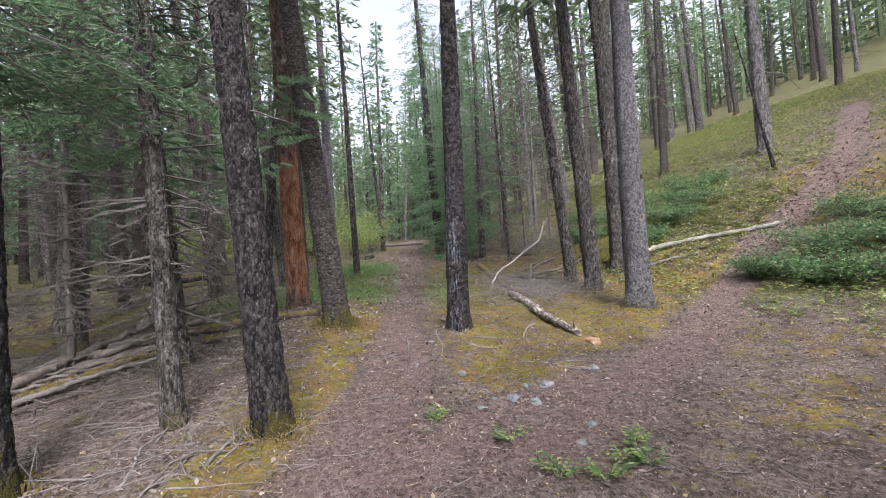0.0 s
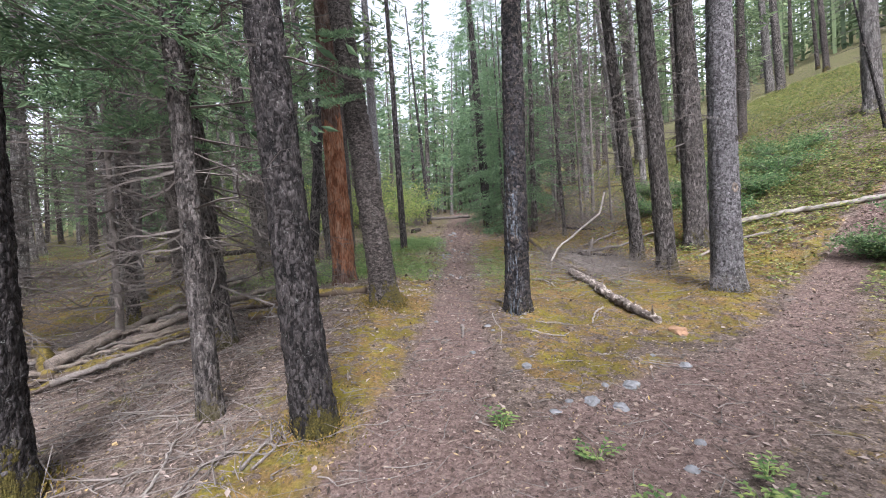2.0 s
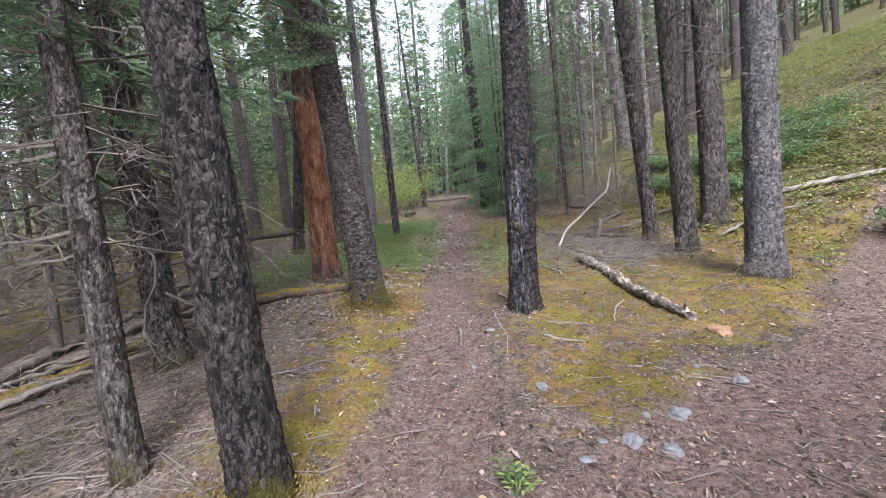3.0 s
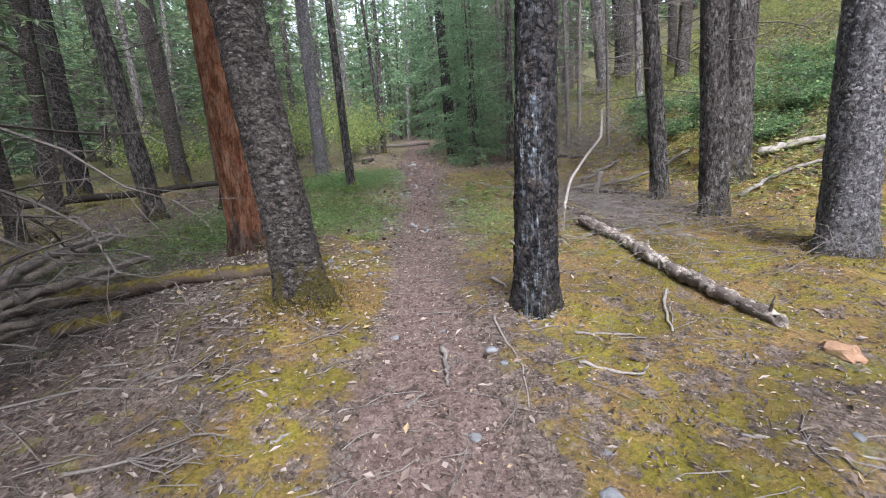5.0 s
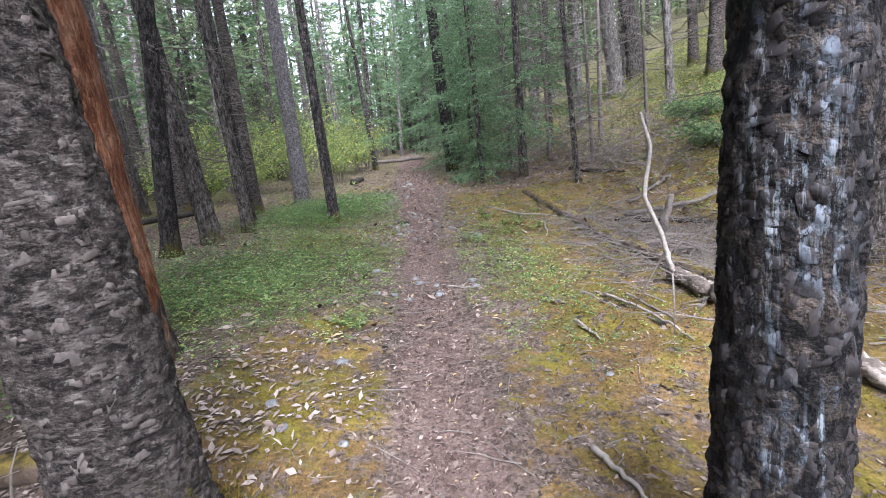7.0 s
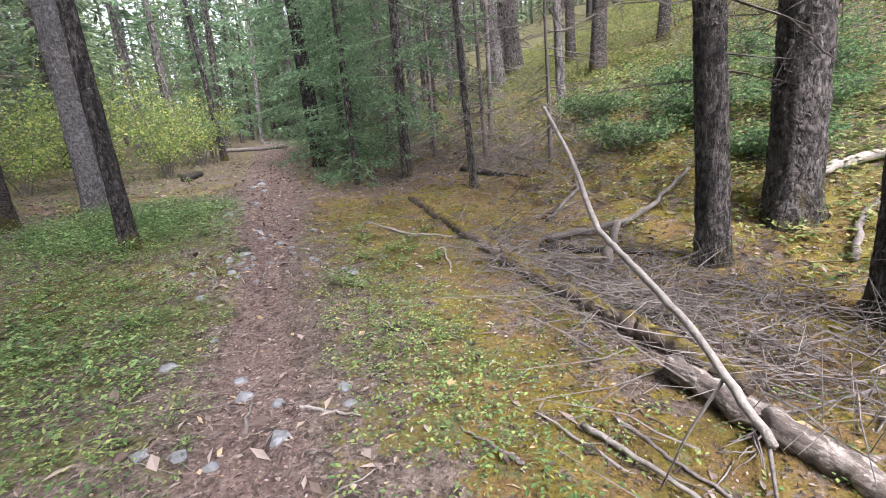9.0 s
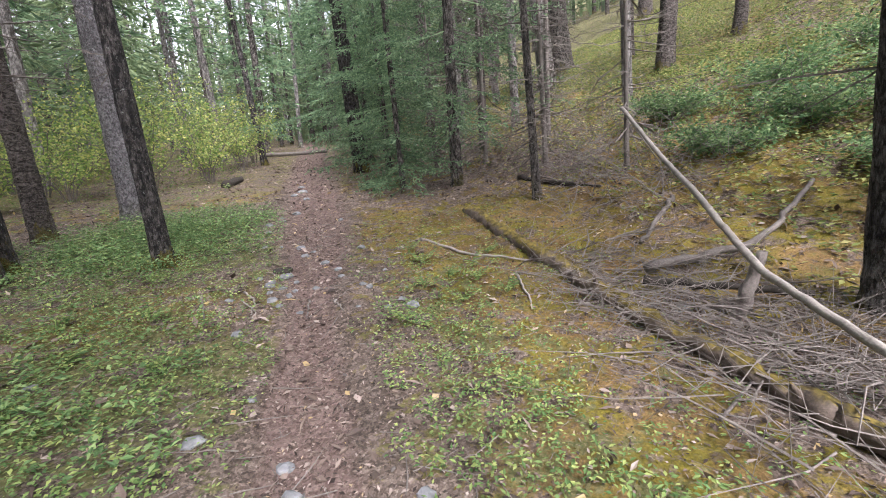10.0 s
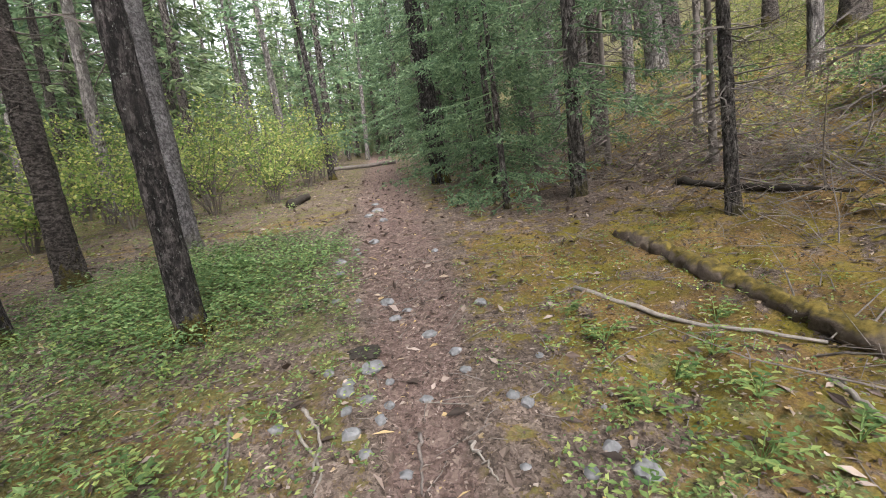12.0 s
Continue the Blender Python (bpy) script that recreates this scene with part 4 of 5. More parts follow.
for n, (x, y, h, s) in enumerate([(7.2, 6.7, 0.5, 1.0), (8.2, 7.4, 0.6, 1.2), (7.9, 6.0, 0.45, 1.0), (8.9, 6.8, 0.6, 1.2), (9.6, 7.9, 0.6, 1.2), (7.0, 7.6, 0.4, 0.8), (7.4, 11.2, 0.7, 1.0), (8.3, 11.6, 0.7, 1.1), (6.6, 12.2, 0.7, 1.0), (6.3, 10.9, 0.5, 0.8), (9.2, 12.6, 0.6, 1.2), (7.5, 13.4, 0.7, 1.3), (5.6, 12.6, 0.5, 0.9), (6.4, 14.2, 0.5, 1.0)]):
    shrub(x, y, h * 0.62, s * 1.2, 3200, 90 + n, JUNIPER, (0.07, 0.03), "low dense green shrub on the slope", "low_shrub")

# ---- logs, branches, stones ----


def limb(name, label, category, pts, r0, r1, material, seed, sides=10, wobble=0.06, steps=22, group="", jitter=0.012, level=False, stubs=0):
    """A log, pole or stick along a bent line; heights given are above the ground sheet, or above zero with level; stubs: broken side limbs."""
    g = np.random.default_rng(seed)
    p = np.array([(x, y, z + (0.0 if level else float(floor_z(x, y)))) for x, y, z in pts])
    t, u = np.linspace(0, 1, len(p)), np.linspace(0, 1, steps)
    line = np.stack([np.interp(u, t, p[:, q]) for q in range(3)], 1)
    if len(p) > 2:
        k = np.array([0.25, 0.5, 0.25])
        for _ in range(4):
            line[1:-1] = sum(k[q] * line[q : len(line) - 2 + q] for q in range(3))
    line[1:-1] += g.normal(0, jitter, (steps - 2, 3))
    lumps = np.interp(np.arange(steps), np.arange(0, steps + 4, 4), g.normal(0, wobble * 0.9, len(np.arange(0, steps + 4, 4))))
    radii = np.linspace(r0, r1, steps) * (1 + 0.025 * g.standard_normal(steps) + lumps)
    v, f = tube(line, radii, sides, wobble * 0.6, seed)
    o = line[0].copy()
    ob = new(name, mesh_of(name, v - o, f, material))
    ob.matrix_basis = pose(*o)
    tagged(ob, label, category, group)
    for _ in range(stubs):
        i = int(g.integers(2, steps - 2))
        w = g.normal(0, 1, 3)
        w[2] = abs(w[2]) + 0.3
        w *= g.uniform(1.6, 4.0) * radii[i] / np.linalg.norm(w)
        sv, sf = tube([line[i], line[i] + w * 0.6, line[i] + w], [radii[i] * 0.32, radii[i] * 0.24, radii[i] * 0.1], 6, 0.08, seed + i)
        part("broken_stub", mesh_of("broken_stub", sv - o, sf, material), ob)
    return ob


limb("fallen_log", "weathered brown fallen log with peeling pale patches", "log", [(2.2, 8.9, 0.08), (2.22, 7.6, 0.07), (2.2, 6.8, 0.06), (2.36, 5.85, 0.035)], 0.072, 0.05, LOGBARK, 1, 18, 0.11, 90, stubs=5)
limb("fallen_log", "long brown rotten log with moss patches on orange moss", "log", [(2.5, 14.3, 0.0), (2.42, 12.6, 0.02), (2.4, 10.4, 0.04), (2.42, 8.6, 0.06)], 0.085, 0.066, DULL_LOG, 2, 18, 0.13, 130, stubs=4)
bowed = limb("bowed_branch", "long bare bowed grey branch propped over the log", "branch", [(1.62, 8.02, 1.11), (1.85, 8.5, 1.29), (2.12, 9.08, 1.39), (2.45, 9.75, 1.465), (2.83, 10.35, 1.64), (3.2, 10.9, 1.8), (3.87, 11.95, 2.06), (4.5, 13.3, 2.72)], 0.017, 0.027, PALEWOOD, 3, 12, 0.04, 70, jitter=0.002, level=True)
for n, (ax, ay, az, bx, by) in enumerate([(1.64, 8.05, 1.12, 1.55, 7.9), (1.74, 8.27, 1.2, 1.5, 8.35), (4.45, 13.2, 2.68, 4.75, 13.1), (4.2, 12.7, 2.4, 4.5, 12.4)]):
    foot = np.array([bx, by, float(floor_z(bx, by)) - 0.02])
    top = np.array([ax, ay, az])
    v, f = tube([top, (top + foot) / 2 + np.random.default_rng(n).normal(0, 0.02, 3), foot], [0.008, 0.006, 0.003], 6, 0.05, n)
    part("side_branch", mesh_of("side_branch", v - np.array(bowed.matrix_basis.translation), f, DEADWOOD), bowed)
for n, pts in enumerate([[(1.5, 8.8, 0.03), (1.58, 8.3, 0.05), (1.62, 7.8, 0.02)], [(1.05, 8.35, 0.015), (1.07, 8.2, 0.02), (1.1, 8.05, 0.015)], [(1.95, 6.54, 0.012), (1.72, 6.2, 0.02), (1.58, 5.87, 0.012)], [(2.0, 11.8, 0.012), (1.92, 11.55, 0.02), (1.85, 11.25, 0.012)]]):
    limb("fallen_branch", "thin bleached fallen branch on the moss", "branch", pts, 0.016, 0.007, PALEWOOD, 45 + n, 8, 0.06, 18, "thin fallen branches", 0.006)
limb("fallen_log", "bleached grey log lying up the slope", "log", [(5.9, 10.3, 0.12), (6.7, 10.1, 0.1), (8.1, 9.3, 0.08), (8.6, 9.1, 0.05)], 0.06, 0.05, PALEWOOD, 4, 12, 0.06, 30)
limb("fallen_pole", "bleached thin pole lying on moss", "log", [(4.8, 9.3, 0.05), (5.9, 9.75, 0.06), (6.8, 9.4, 0.05)], 0.035, 0.025, DEADWOOD, 5, 8, 0.05, 20)
limb("mossy_log", "mossy yellow log on the litter", "log", [(-3.9, 7.75, 0.05), (-2.9, 7.35, 0.06), (-2.2, 7.2, 0.07), (-1.4, 7.05, 0.05)], 0.085, 0.07, MOSSLOG, 6, 14, 0.07, 36)
limb("mossy_stump", "short yellow moss-covered log end in the litter", "log", [(-4.85, 5.5, 0.26), (-4.55, 5.2, 0.16), (-4.3, 4.98, 0.05)], 0.085, 0.08, MOSSLOG, 8, 14, 0.08, 14)
limb("mossy_log", "short mossy log stub on the litter", "log", [(-2.95, 6.6, 0.05), (-2.45, 6.58, 0.04)], 0.07, 0.06, MOSSLOG, 7, 12, 0.08, 12)
PILE = [((-4.1, 4.85), (-3.4, 6.6)), ((-4.7, 5.6), (-3.3, 6.9)), ((-4.9, 6.4), (-3.6, 7.9)), ((-4.3, 5.0), (-4.6, 8.3)), ((-5.0, 7.0), (-2.8, 7.6)), ((-4.6, 8.3), (-4.6, 10.0)), ((-4.9, 8.4), (-4.7, 10.2)), ((-4.2, 6.2), (-3.1, 8.2)), ((-5.3, 6.2), (-4.0, 5.4))]
heap_rng = random.Random(9)
for _ in range(14):
    cx, cy, az, ln = heap_rng.uniform(-4.6, -3.2), heap_rng.uniform(5.0, 7.8), heap_rng.uniform(0.5, 1.5), heap_rng.uniform(0.5, 1.1)
    PILE.append(((cx - ln * math.cos(az), cy - ln * math.sin(az)), (cx + ln * math.cos(az), cy + ln * math.sin(az))))
for n, ((ax, ay), (bx, by)) in enumerate(PILE):
    z = 0.05 + 0.045 * (n % 4)
    limb("fallen_pole", "rotting pole in a heap of fallen timber", "log", [(ax, ay, z), ((ax + bx) / 2, (ay + by) / 2, z + 0.05), (bx, by, z)], (0.05 + 0.014 * (n % 3 == 0)) * (1.0 if n < 9 else 0.55), 0.036 if n < 9 else 0.015, (DULL_LOG, ROTTEN, DEADWOOD, ROTTEN)[n % 4], 2000 + n, 10, 0.07, 24, "heap of poles")
limb("dead_log", "dark fallen log across the far wood", "log", [(-9.0, 13.5, 0.2), (-6.8, 14.6, 0.2), (-5.0, 16.5, 0.15)], 0.1, 0.07, CHARRED, 31, 10, 0.06, 20)
limb("charred_log", "short charred log end beside the trail", "log", [(-1.7, 20.0, 0.08), (-1.48, 21.2, 0.08)], 0.09, 0.075, CHARRED, 32, 14, 0.1, 12)
limb("fallen_log", "log lying across the end of the trail", "log", [(-1.6, 30.6, 0.12), (1.4, 30.0, 0.15)], 0.1, 0.08, DEADTWIG, 33, 10, 0.06, 16)
for n, pts in enumerate([[(3.8, 15.1, 0.02), (3.95, 14.2, 0.03), (4.2, 13.4, 0.02)], [(3.0, 11.2, 0.06), (4.2, 11.0, 0.1), (5.4, 11.4, 0.08)], [(2.7, 10.9, 0.15), (3.6, 10.2, 0.1)], [(4.4, 12.3, 0.06), (3.3, 11.6, 0.1)]]):
    limb("dead_log", "dark rotten fallen limb on the moss", "log", pts, 0.05 - 0.006 * n, 0.022, (CHARRED, DEADTWIG, CHARRED, DEADTWIG)[n], 34 + n, 10, 0.07, 20)
limb("broken_stub", "broken grey stub standing in the moss", "stump", [(2.98, 10.3, -0.05), (3.0, 10.25, 0.25), (3.05, 10.2, 0.5)], 0.05, 0.035, DEADWOOD, 41, 9, 0.1, 10)

STICKS = [
    [(0.40, 6.16), (0.38, 5.91), (0.44, 5.7), (0.43, 5.47), (0.38, 5.2)], [(-0.01, 5.86), (0.0, 5.67), (-0.02, 5.46)], [(0.78, 5.53), (0.91, 5.45), (1.1, 5.37), (1.18, 5.47)], [(1.95, 6.53), (1.65, 5.98)],
    [(0.55, 6.99), (0.61, 6.64)], [(-0.25, 5.3), (-0.15, 5.42)], [(-0.52, 12.45), (-0.4, 12.23), (-0.42, 11.94)], [(0.06, 12.14), (0.02, 11.8)], [(0.27, 11.98), (0.33, 11.74)], [(-0.9, 12.51), (-0.79, 12.01)],
    [(1.44, 13.25), (1.77, 12.59), (1.97, 12.33), (2.3, 12.07)], [(2.04, 11.85), (2.03, 11.5)], [(-2.4, 12.9), (-2.1, 13.15)], [(-0.75, 14.31), (-0.12, 14.38)],
]
STICKS_MORE = [
    [(0.21, 9.66), (0.51, 9.36)], [(-0.08, 9.54), (-0.03, 9.95)], [(-0.53, 12.3), (-0.38, 12.0), (-0.42, 11.83)], [(1.69, 8.78), (1.7, 8.48), (1.75, 8.2)], [(2.21, 11.09), (2.33, 10.7)], [(1.3, 4.9), (2.0, 4.5)], [(1.35, 4.88), (1.95, 4.62)],
    [(-1.45, 3.2), (-1.33, 3.75)], [(-1.9, 3.0), (-2.1, 3.6)], [(-1.6, 5.6), (-0.9, 5.9)], [(-0.9, 5.1), (-0.55, 5.3)], [(0.9, 5.9), (1.3, 5.85)], [(1.6, 8.1), (1.35, 9.0)], [(1.1, 8.7), (0.95, 9.05)],
]
for n, line in enumerate(STICKS + STICKS_MORE):
    thick = 0.009 + 0.005 * (n * 7 % 4) / 3 + (0.008 if n in (1, 4, 10) else 0)
    limb("stick", "bare grey fallen stick lying on the ground", "stick", [(x, y, thick * 0.8) for x, y in line], thick, thick * 0.45, (PALEWOOD, DEADWOOD)[n % 2], 100 + n, 6, 0.06, 14, "fallen sticks", 0.006)


def forked_branch(x, y, az, size, seed):
    """A bleached, many-forked dead branch lying on the litter."""
    g, heap = np.random.default_rng(seed), Heap()

    def grow(o, a, ln, r, depth):
        t = np.linspace(0, 1, 5)
        bend = a + np.cumsum(g.normal(0, 0.16, 5))
        px, py = o[0] + np.concatenate([[0], np.cumsum(np.cos(bend[1:]) * ln / 4)]), o[1] + np.concatenate([[0], np.cumsum(np.sin(bend[1:]) * ln / 4)])
        up = 0.03 * size + 0.07 * ln * g.uniform(0, 1) * t
        heap.add(*tube(np.stack([px - x, py - y, floor_z(px, py) - float(floor_z(x, y)) + r + up * (depth > 0)], 1), r * (1 - 0.6 * t), 5))
        if depth < 2:
            for _ in range(4 - depth):
                i = int(g.integers(1, 5))
                grow((px[i], py[i]), bend[i] + g.choice([-1, 1]) * g.uniform(0.4, 1.0), ln * g.uniform(0.4, 0.65), r * 0.6, depth + 1)

    grow((x, y), math.radians(az), size, 0.011, 0)
    ob = tagged(new("dead_branch", heap.mesh("dead_branch", DEADWOOD, True)), "bleached forked dead branch on brown litter", "branch", "forked branches")
    ob.matrix_basis = pose(x, y, float(floor_z(x, y)))


for n, (x, y, az, size) in enumerate([(-1.75, 2.75, 100, 0.6), (-1.38, 3.2, 75, 0.4), (-2.6, 3.9, 20, 0.6), (-3.1, 4.4, 40, 0.6), (-1.75, 5.0, 10, 0.5), (2.55, 8.9, 50, 0.8), (3.2, 9.4, 120, 0.8), (2.9, 8.3, 160, 0.7), (3.6, 8.8, 80, 0.7), (2.0, 9.6, 30, 0.7), (3.3, 10.5, 200, 0.7)]):
    forked_branch(x, y, az, size, 400 + n)


def stone_thing(x, y, size, seed, material=STONE, label="pale grey half-buried stone", flat=0.55, name="stone"):
    bm = bmesh.new()
    bmesh.ops.create_icosphere(bm, subdivisions=3 if size > 0.12 else 2, radius=0.5)
    for v in bm.verts:
        d = v.co.normalized()
        k = 1 + 0.35 * noise.noise(d * 1.6 + Vector((seed * 3.1, 0, 0))) + 0.12 * noise.noise(d * 4.0 + Vector((0, seed * 1.7, 0)))
        v.co = Vector((d.x * k * 0.5, d.y * k * 0.42, max(d.z, -0.5) * k * 0.5 * flat)) * size
    me = bpy.data.meshes.new("stone")
    bm.to_mesh(me)
    bm.free()
    me.materials.append(material)
    me.polygons.foreach_set("use_smooth", [size < 0.09] * len(me.polygons))
    ob = new(name, me)
    ob.matrix_basis = pose(x, y, float(floor_z(x, y)) - size * 0.02, 0, 0, seed * 77 % 360)
    return tagged(ob, label, "stone", "stones by the trail")


STONES_NEAR = [
    (0.55, 4.63, 0.18), (0.64, 4.86, 0.07), (0.92, 3.95, 0.21), (1.11, 3.87, 0.19), (1.33, 4.19, 0.24), (1.11, 4.18, 0.11), (0.75, 3.96, 0.1), (1.8, 4.81, 0.1), (0.61, 3.82, 0.13), (2.0, 4.6, 0.19), (0.07, 5.07, 0.12), (1.42, 3.38, 0.13), (1.22, 3.11, 0.14),
    (0.29, 5.75, 0.1), (-0.33, 6.04, 0.08), (0.34, 5.59, 0.07), (0.02, 6.1, 0.06), (0.94, 7.6, 0.07), (-0.57, 7.16, 0.07), (-0.98, 7.5, 0.09), (-0.67, 7.97, 0.1), (-0.87, 7.28, 0.08),
]
STONES_MID = [
    (-0.12, 10.16, 0.12), (-0.09, 9.94, 0.14), (0.1, 9.78, 0.11), (0.09, 9.43, 0.15), (0.48, 9.71, 0.12), (0.48, 9.54, 0.1), (-0.52, 9.5, 0.11), (-0.36, 9.43, 0.12), (-0.21, 9.33, 0.1), (-0.32, 10.77, 0.08), (-0.57, 10.45, 0.15), (-0.5, 11.66, 0.13),
    (2.83, 10.62, 0.2), (0.85, 11.78, 0.11), (-1.68, 11.36, 0.11), (-0.41, 14.65, 0.12), (-0.22, 15.25, 0.11), (0.91, 11.63, 0.15), (0.7, 11.68, 0.1), (0.46, 11.78, 0.06), (0.95, 12.01, 0.05), (-0.03, 11.92, 0.08),
]
STONES_FAR = [
    (-0.15, 12.75, 0.16), (-0.28, 12.62, 0.09), (-0.18, 12.45, 0.09), (-0.07, 12.39, 0.07), (0.13, 12.38, 0.08), (-0.29, 12.37, 0.08), (-0.64, 12.35, 0.09), (0.38, 12.77, 0.1), (0.39, 12.54, 0.08), (0.26, 13.08, 0.12), (0.72, 13.39, 0.12), (0.05, 13.42, 0.11), (0.01, 13.75, 0.14),
    (-0.42, 14.98, 0.13), (-0.03, 15.72, 0.16), (-0.25, 15.46, 0.1), (-0.42, 13.88, 0.08), (-0.23, 13.85, 0.07), (0.57, 12.23, 0.08), (0.62, 12.16, 0.09), (0.1, 17.71, 0.22), (-0.06, 17.3, 0.17), (0.15, 16.89, 0.16), (0.08, 18.51, 0.15), (0.62, 14.91, 0.1), (0.15, 13.53, 0.08), (0.84, 12.53, 0.06),
]
for n, (x, y, s) in enumerate(STONES_NEAR + STONES_MID + STONES_FAR):
    stone_thing(x, y, s * (0.66 if n < 13 else 0.85 if n < 44 else 1.0), n + 1)
stone_thing(-0.2, 12.95, 0.24, 210, CHARRED, "dark sunken stone under a mossy lip", 0.3, "dark_stone")
for n, (x, y, s) in enumerate([(-0.26, 12.2, 0.1), (-0.12, 12.28, 0.08), (-0.3, 12.52, 0.11), (-0.05, 12.6, 0.07), (-0.4, 12.75, 0.08), (-0.2, 12.05, 0.07)]):
    stone_thing(x, y, s, 220 + n, STONE, "small grey stone in a mossy hump", 0.7)
stone_thing(2.38, 5.45, 0.22, 200, STONE_ORANGE, "orange weathered stone sitting in moss", 0.6, "orange_stone")

# ---- what nobody could count: litter, twigs, moss, low plants ----


def scatter(k, x0, x1, y0, y1, gen, keep=None):
    x, y = gen.uniform(x0, x1, k), gen.uniform(y0, y1, k)
    if keep is not None:
        ok = gen.uniform(0, 1, k) < keep(x, y)
        x, y = x[ok], y[ok]
    return x, y


g1 = np.random.default_rng(21)
litter = Heap()


def litter_weight(x, y):
    t, m, g = masks(x, y)
    return np.clip(0.62 + 0.25 * np.clip(t, 0, 1) - 0.25 * m - 0.3 * g, 0.25, 1)


for k, box, size in ((16000, (3.5, 12, 8, 18), 0.06), (75000, (-5, 6, 1.4, 8), 0.02), (60000, (-3, 4, 8, 15), 0.02), (40000, (-9, 10, 1.4, 18), 0.042), (30000, (-14, 15, 8, 28), 0.07)):
    x, y = scatter(k, *box, g1, litter_weight)
    n = len(x)
    way = np.stack([g1.normal(0, 1, n), g1.normal(0, 1, n), g1.normal(0.1, 0.25, n)], 1)
    side = np.stack([g1.normal(0, 0.35, n), g1.normal(0, 0.35, n), np.ones(n)], 1)
    litter.cards(np.stack([x, y, floor_z(x, y) + 0.006], 1), way, size * g1.uniform(0.5, 1.9, n), size * g1.uniform(0.25, 0.9, n), side, g1)
tagged(new("leaf_litter", litter.mesh("leaf_litter", LITTER)), "dry brown and tan fallen leaves and bark flakes", "litter", kind="stuff")

twigs = Heap()
for k, box in ((2600, (-4.5, 4.5, 1.5, 8)), (1500, (-3, 4, 8, 15)), (1200, (-8, 9, 2, 18)), (1200, (-5, -1.2, 2, 8))):
    x, y = scatter(k, *box, g1, litter_weight)
    for a, b in zip(x, y):
        az, ln = g1.uniform(0, 6.283), 0.05 + 0.3 * g1.uniform(0, 1) ** 2
        q = np.linspace(-0.5, 0.5, 4)
        px, py = a + ln * q * math.cos(az) + g1.normal(0, 0.01, 4), b + ln * q * math.sin(az) + g1.normal(0, 0.01, 4)
        r = 0.0014 + 0.008 * ln
        twigs.add(*tube(np.stack([px, py, floor_z(px, py) + r + 0.004], 1), [r, r, r * 0.8, r * 0.4], 4, cap=False))
tagged(new("fallen_twigs", twigs.mesh("fallen_twigs", DEADWOOD)), "thin grey fallen twigs strewn on the ground", "twigs", kind="stuff")

def brushwood(name, label, spots, gen, reach=(0.3, 1.2), rise=0.35):
    """A tangle of dry branches around the given places: (x, y, spread_x, spread_y, count)."""
    heap = Heap()
    for cx, cy, sx, sy, count in spots:
        for _ in range(count):
            a, c = gen.normal(cx, sx), gen.normal(cy, sy)
            az, ln = gen.uniform(0, 6.283), gen.uniform(*reach)
            p0 = np.array([a, c, float(floor_z(a, c)) + gen.uniform(0.0, 0.1)])
            w = np.array([math.cos(az), math.sin(az), gen.uniform(-0.05, rise)]) * ln
            p1, p2 = p0 + w * 0.5 + gen.normal(0, 0.06, 3), p0 + w
            for p in (p1, p2):
                p[2] = max(p[2], float(floor_z(p[0], p[1])) + 0.01)
            heap.add(*tube([p0, (p0 + p1) / 2 + gen.normal(0, 0.02, 3), p1, p2], np.array([1, 0.85, 0.6, 0.25]) * gen.uniform(0.003, 0.008), 4, cap=False))
            for _ in range(3):
                o = p0 + (p2 - p0) * gen.uniform(0.3, 0.9)
                q = o + gen.normal(0, 0.16, 3)
                q[2] = max(q[2], float(floor_z(q[0], q[1])) + 0.01)
                heap.add(*tube([o, q], [0.003, 0.001], 3, cap=False))
    return tagged(new(name, heap.mesh(name, DEADWOOD)), label, "brushwood", kind="stuff")


brushwood("brushwood", "tangle of dry grey brushwood over the fallen log", [(3.0, 9.4, 0.5, 1.1, 330), (2.6, 10.8, 0.3, 0.7, 110)], g1)
brushwood("brushwood", "dry grey brushwood on the mossy bank", [(4.4, 13.2, 0.6, 0.9, 150), (5.0, 15.2, 0.8, 1.0, 150), (4.0, 16.8, 0.7, 0.8, 90)], g1, (0.4, 1.4), 0.8)
brushwood("brushwood", "dry twigs and slash under the conifers", [(-2.4, 3.2, 0.9, 0.7, 70), (-3.4, 5.2, 0.9, 0.9, 110), (-4.4, 7.0, 0.7, 1.0, 130)], g1, (0.2, 0.7), 0.2)

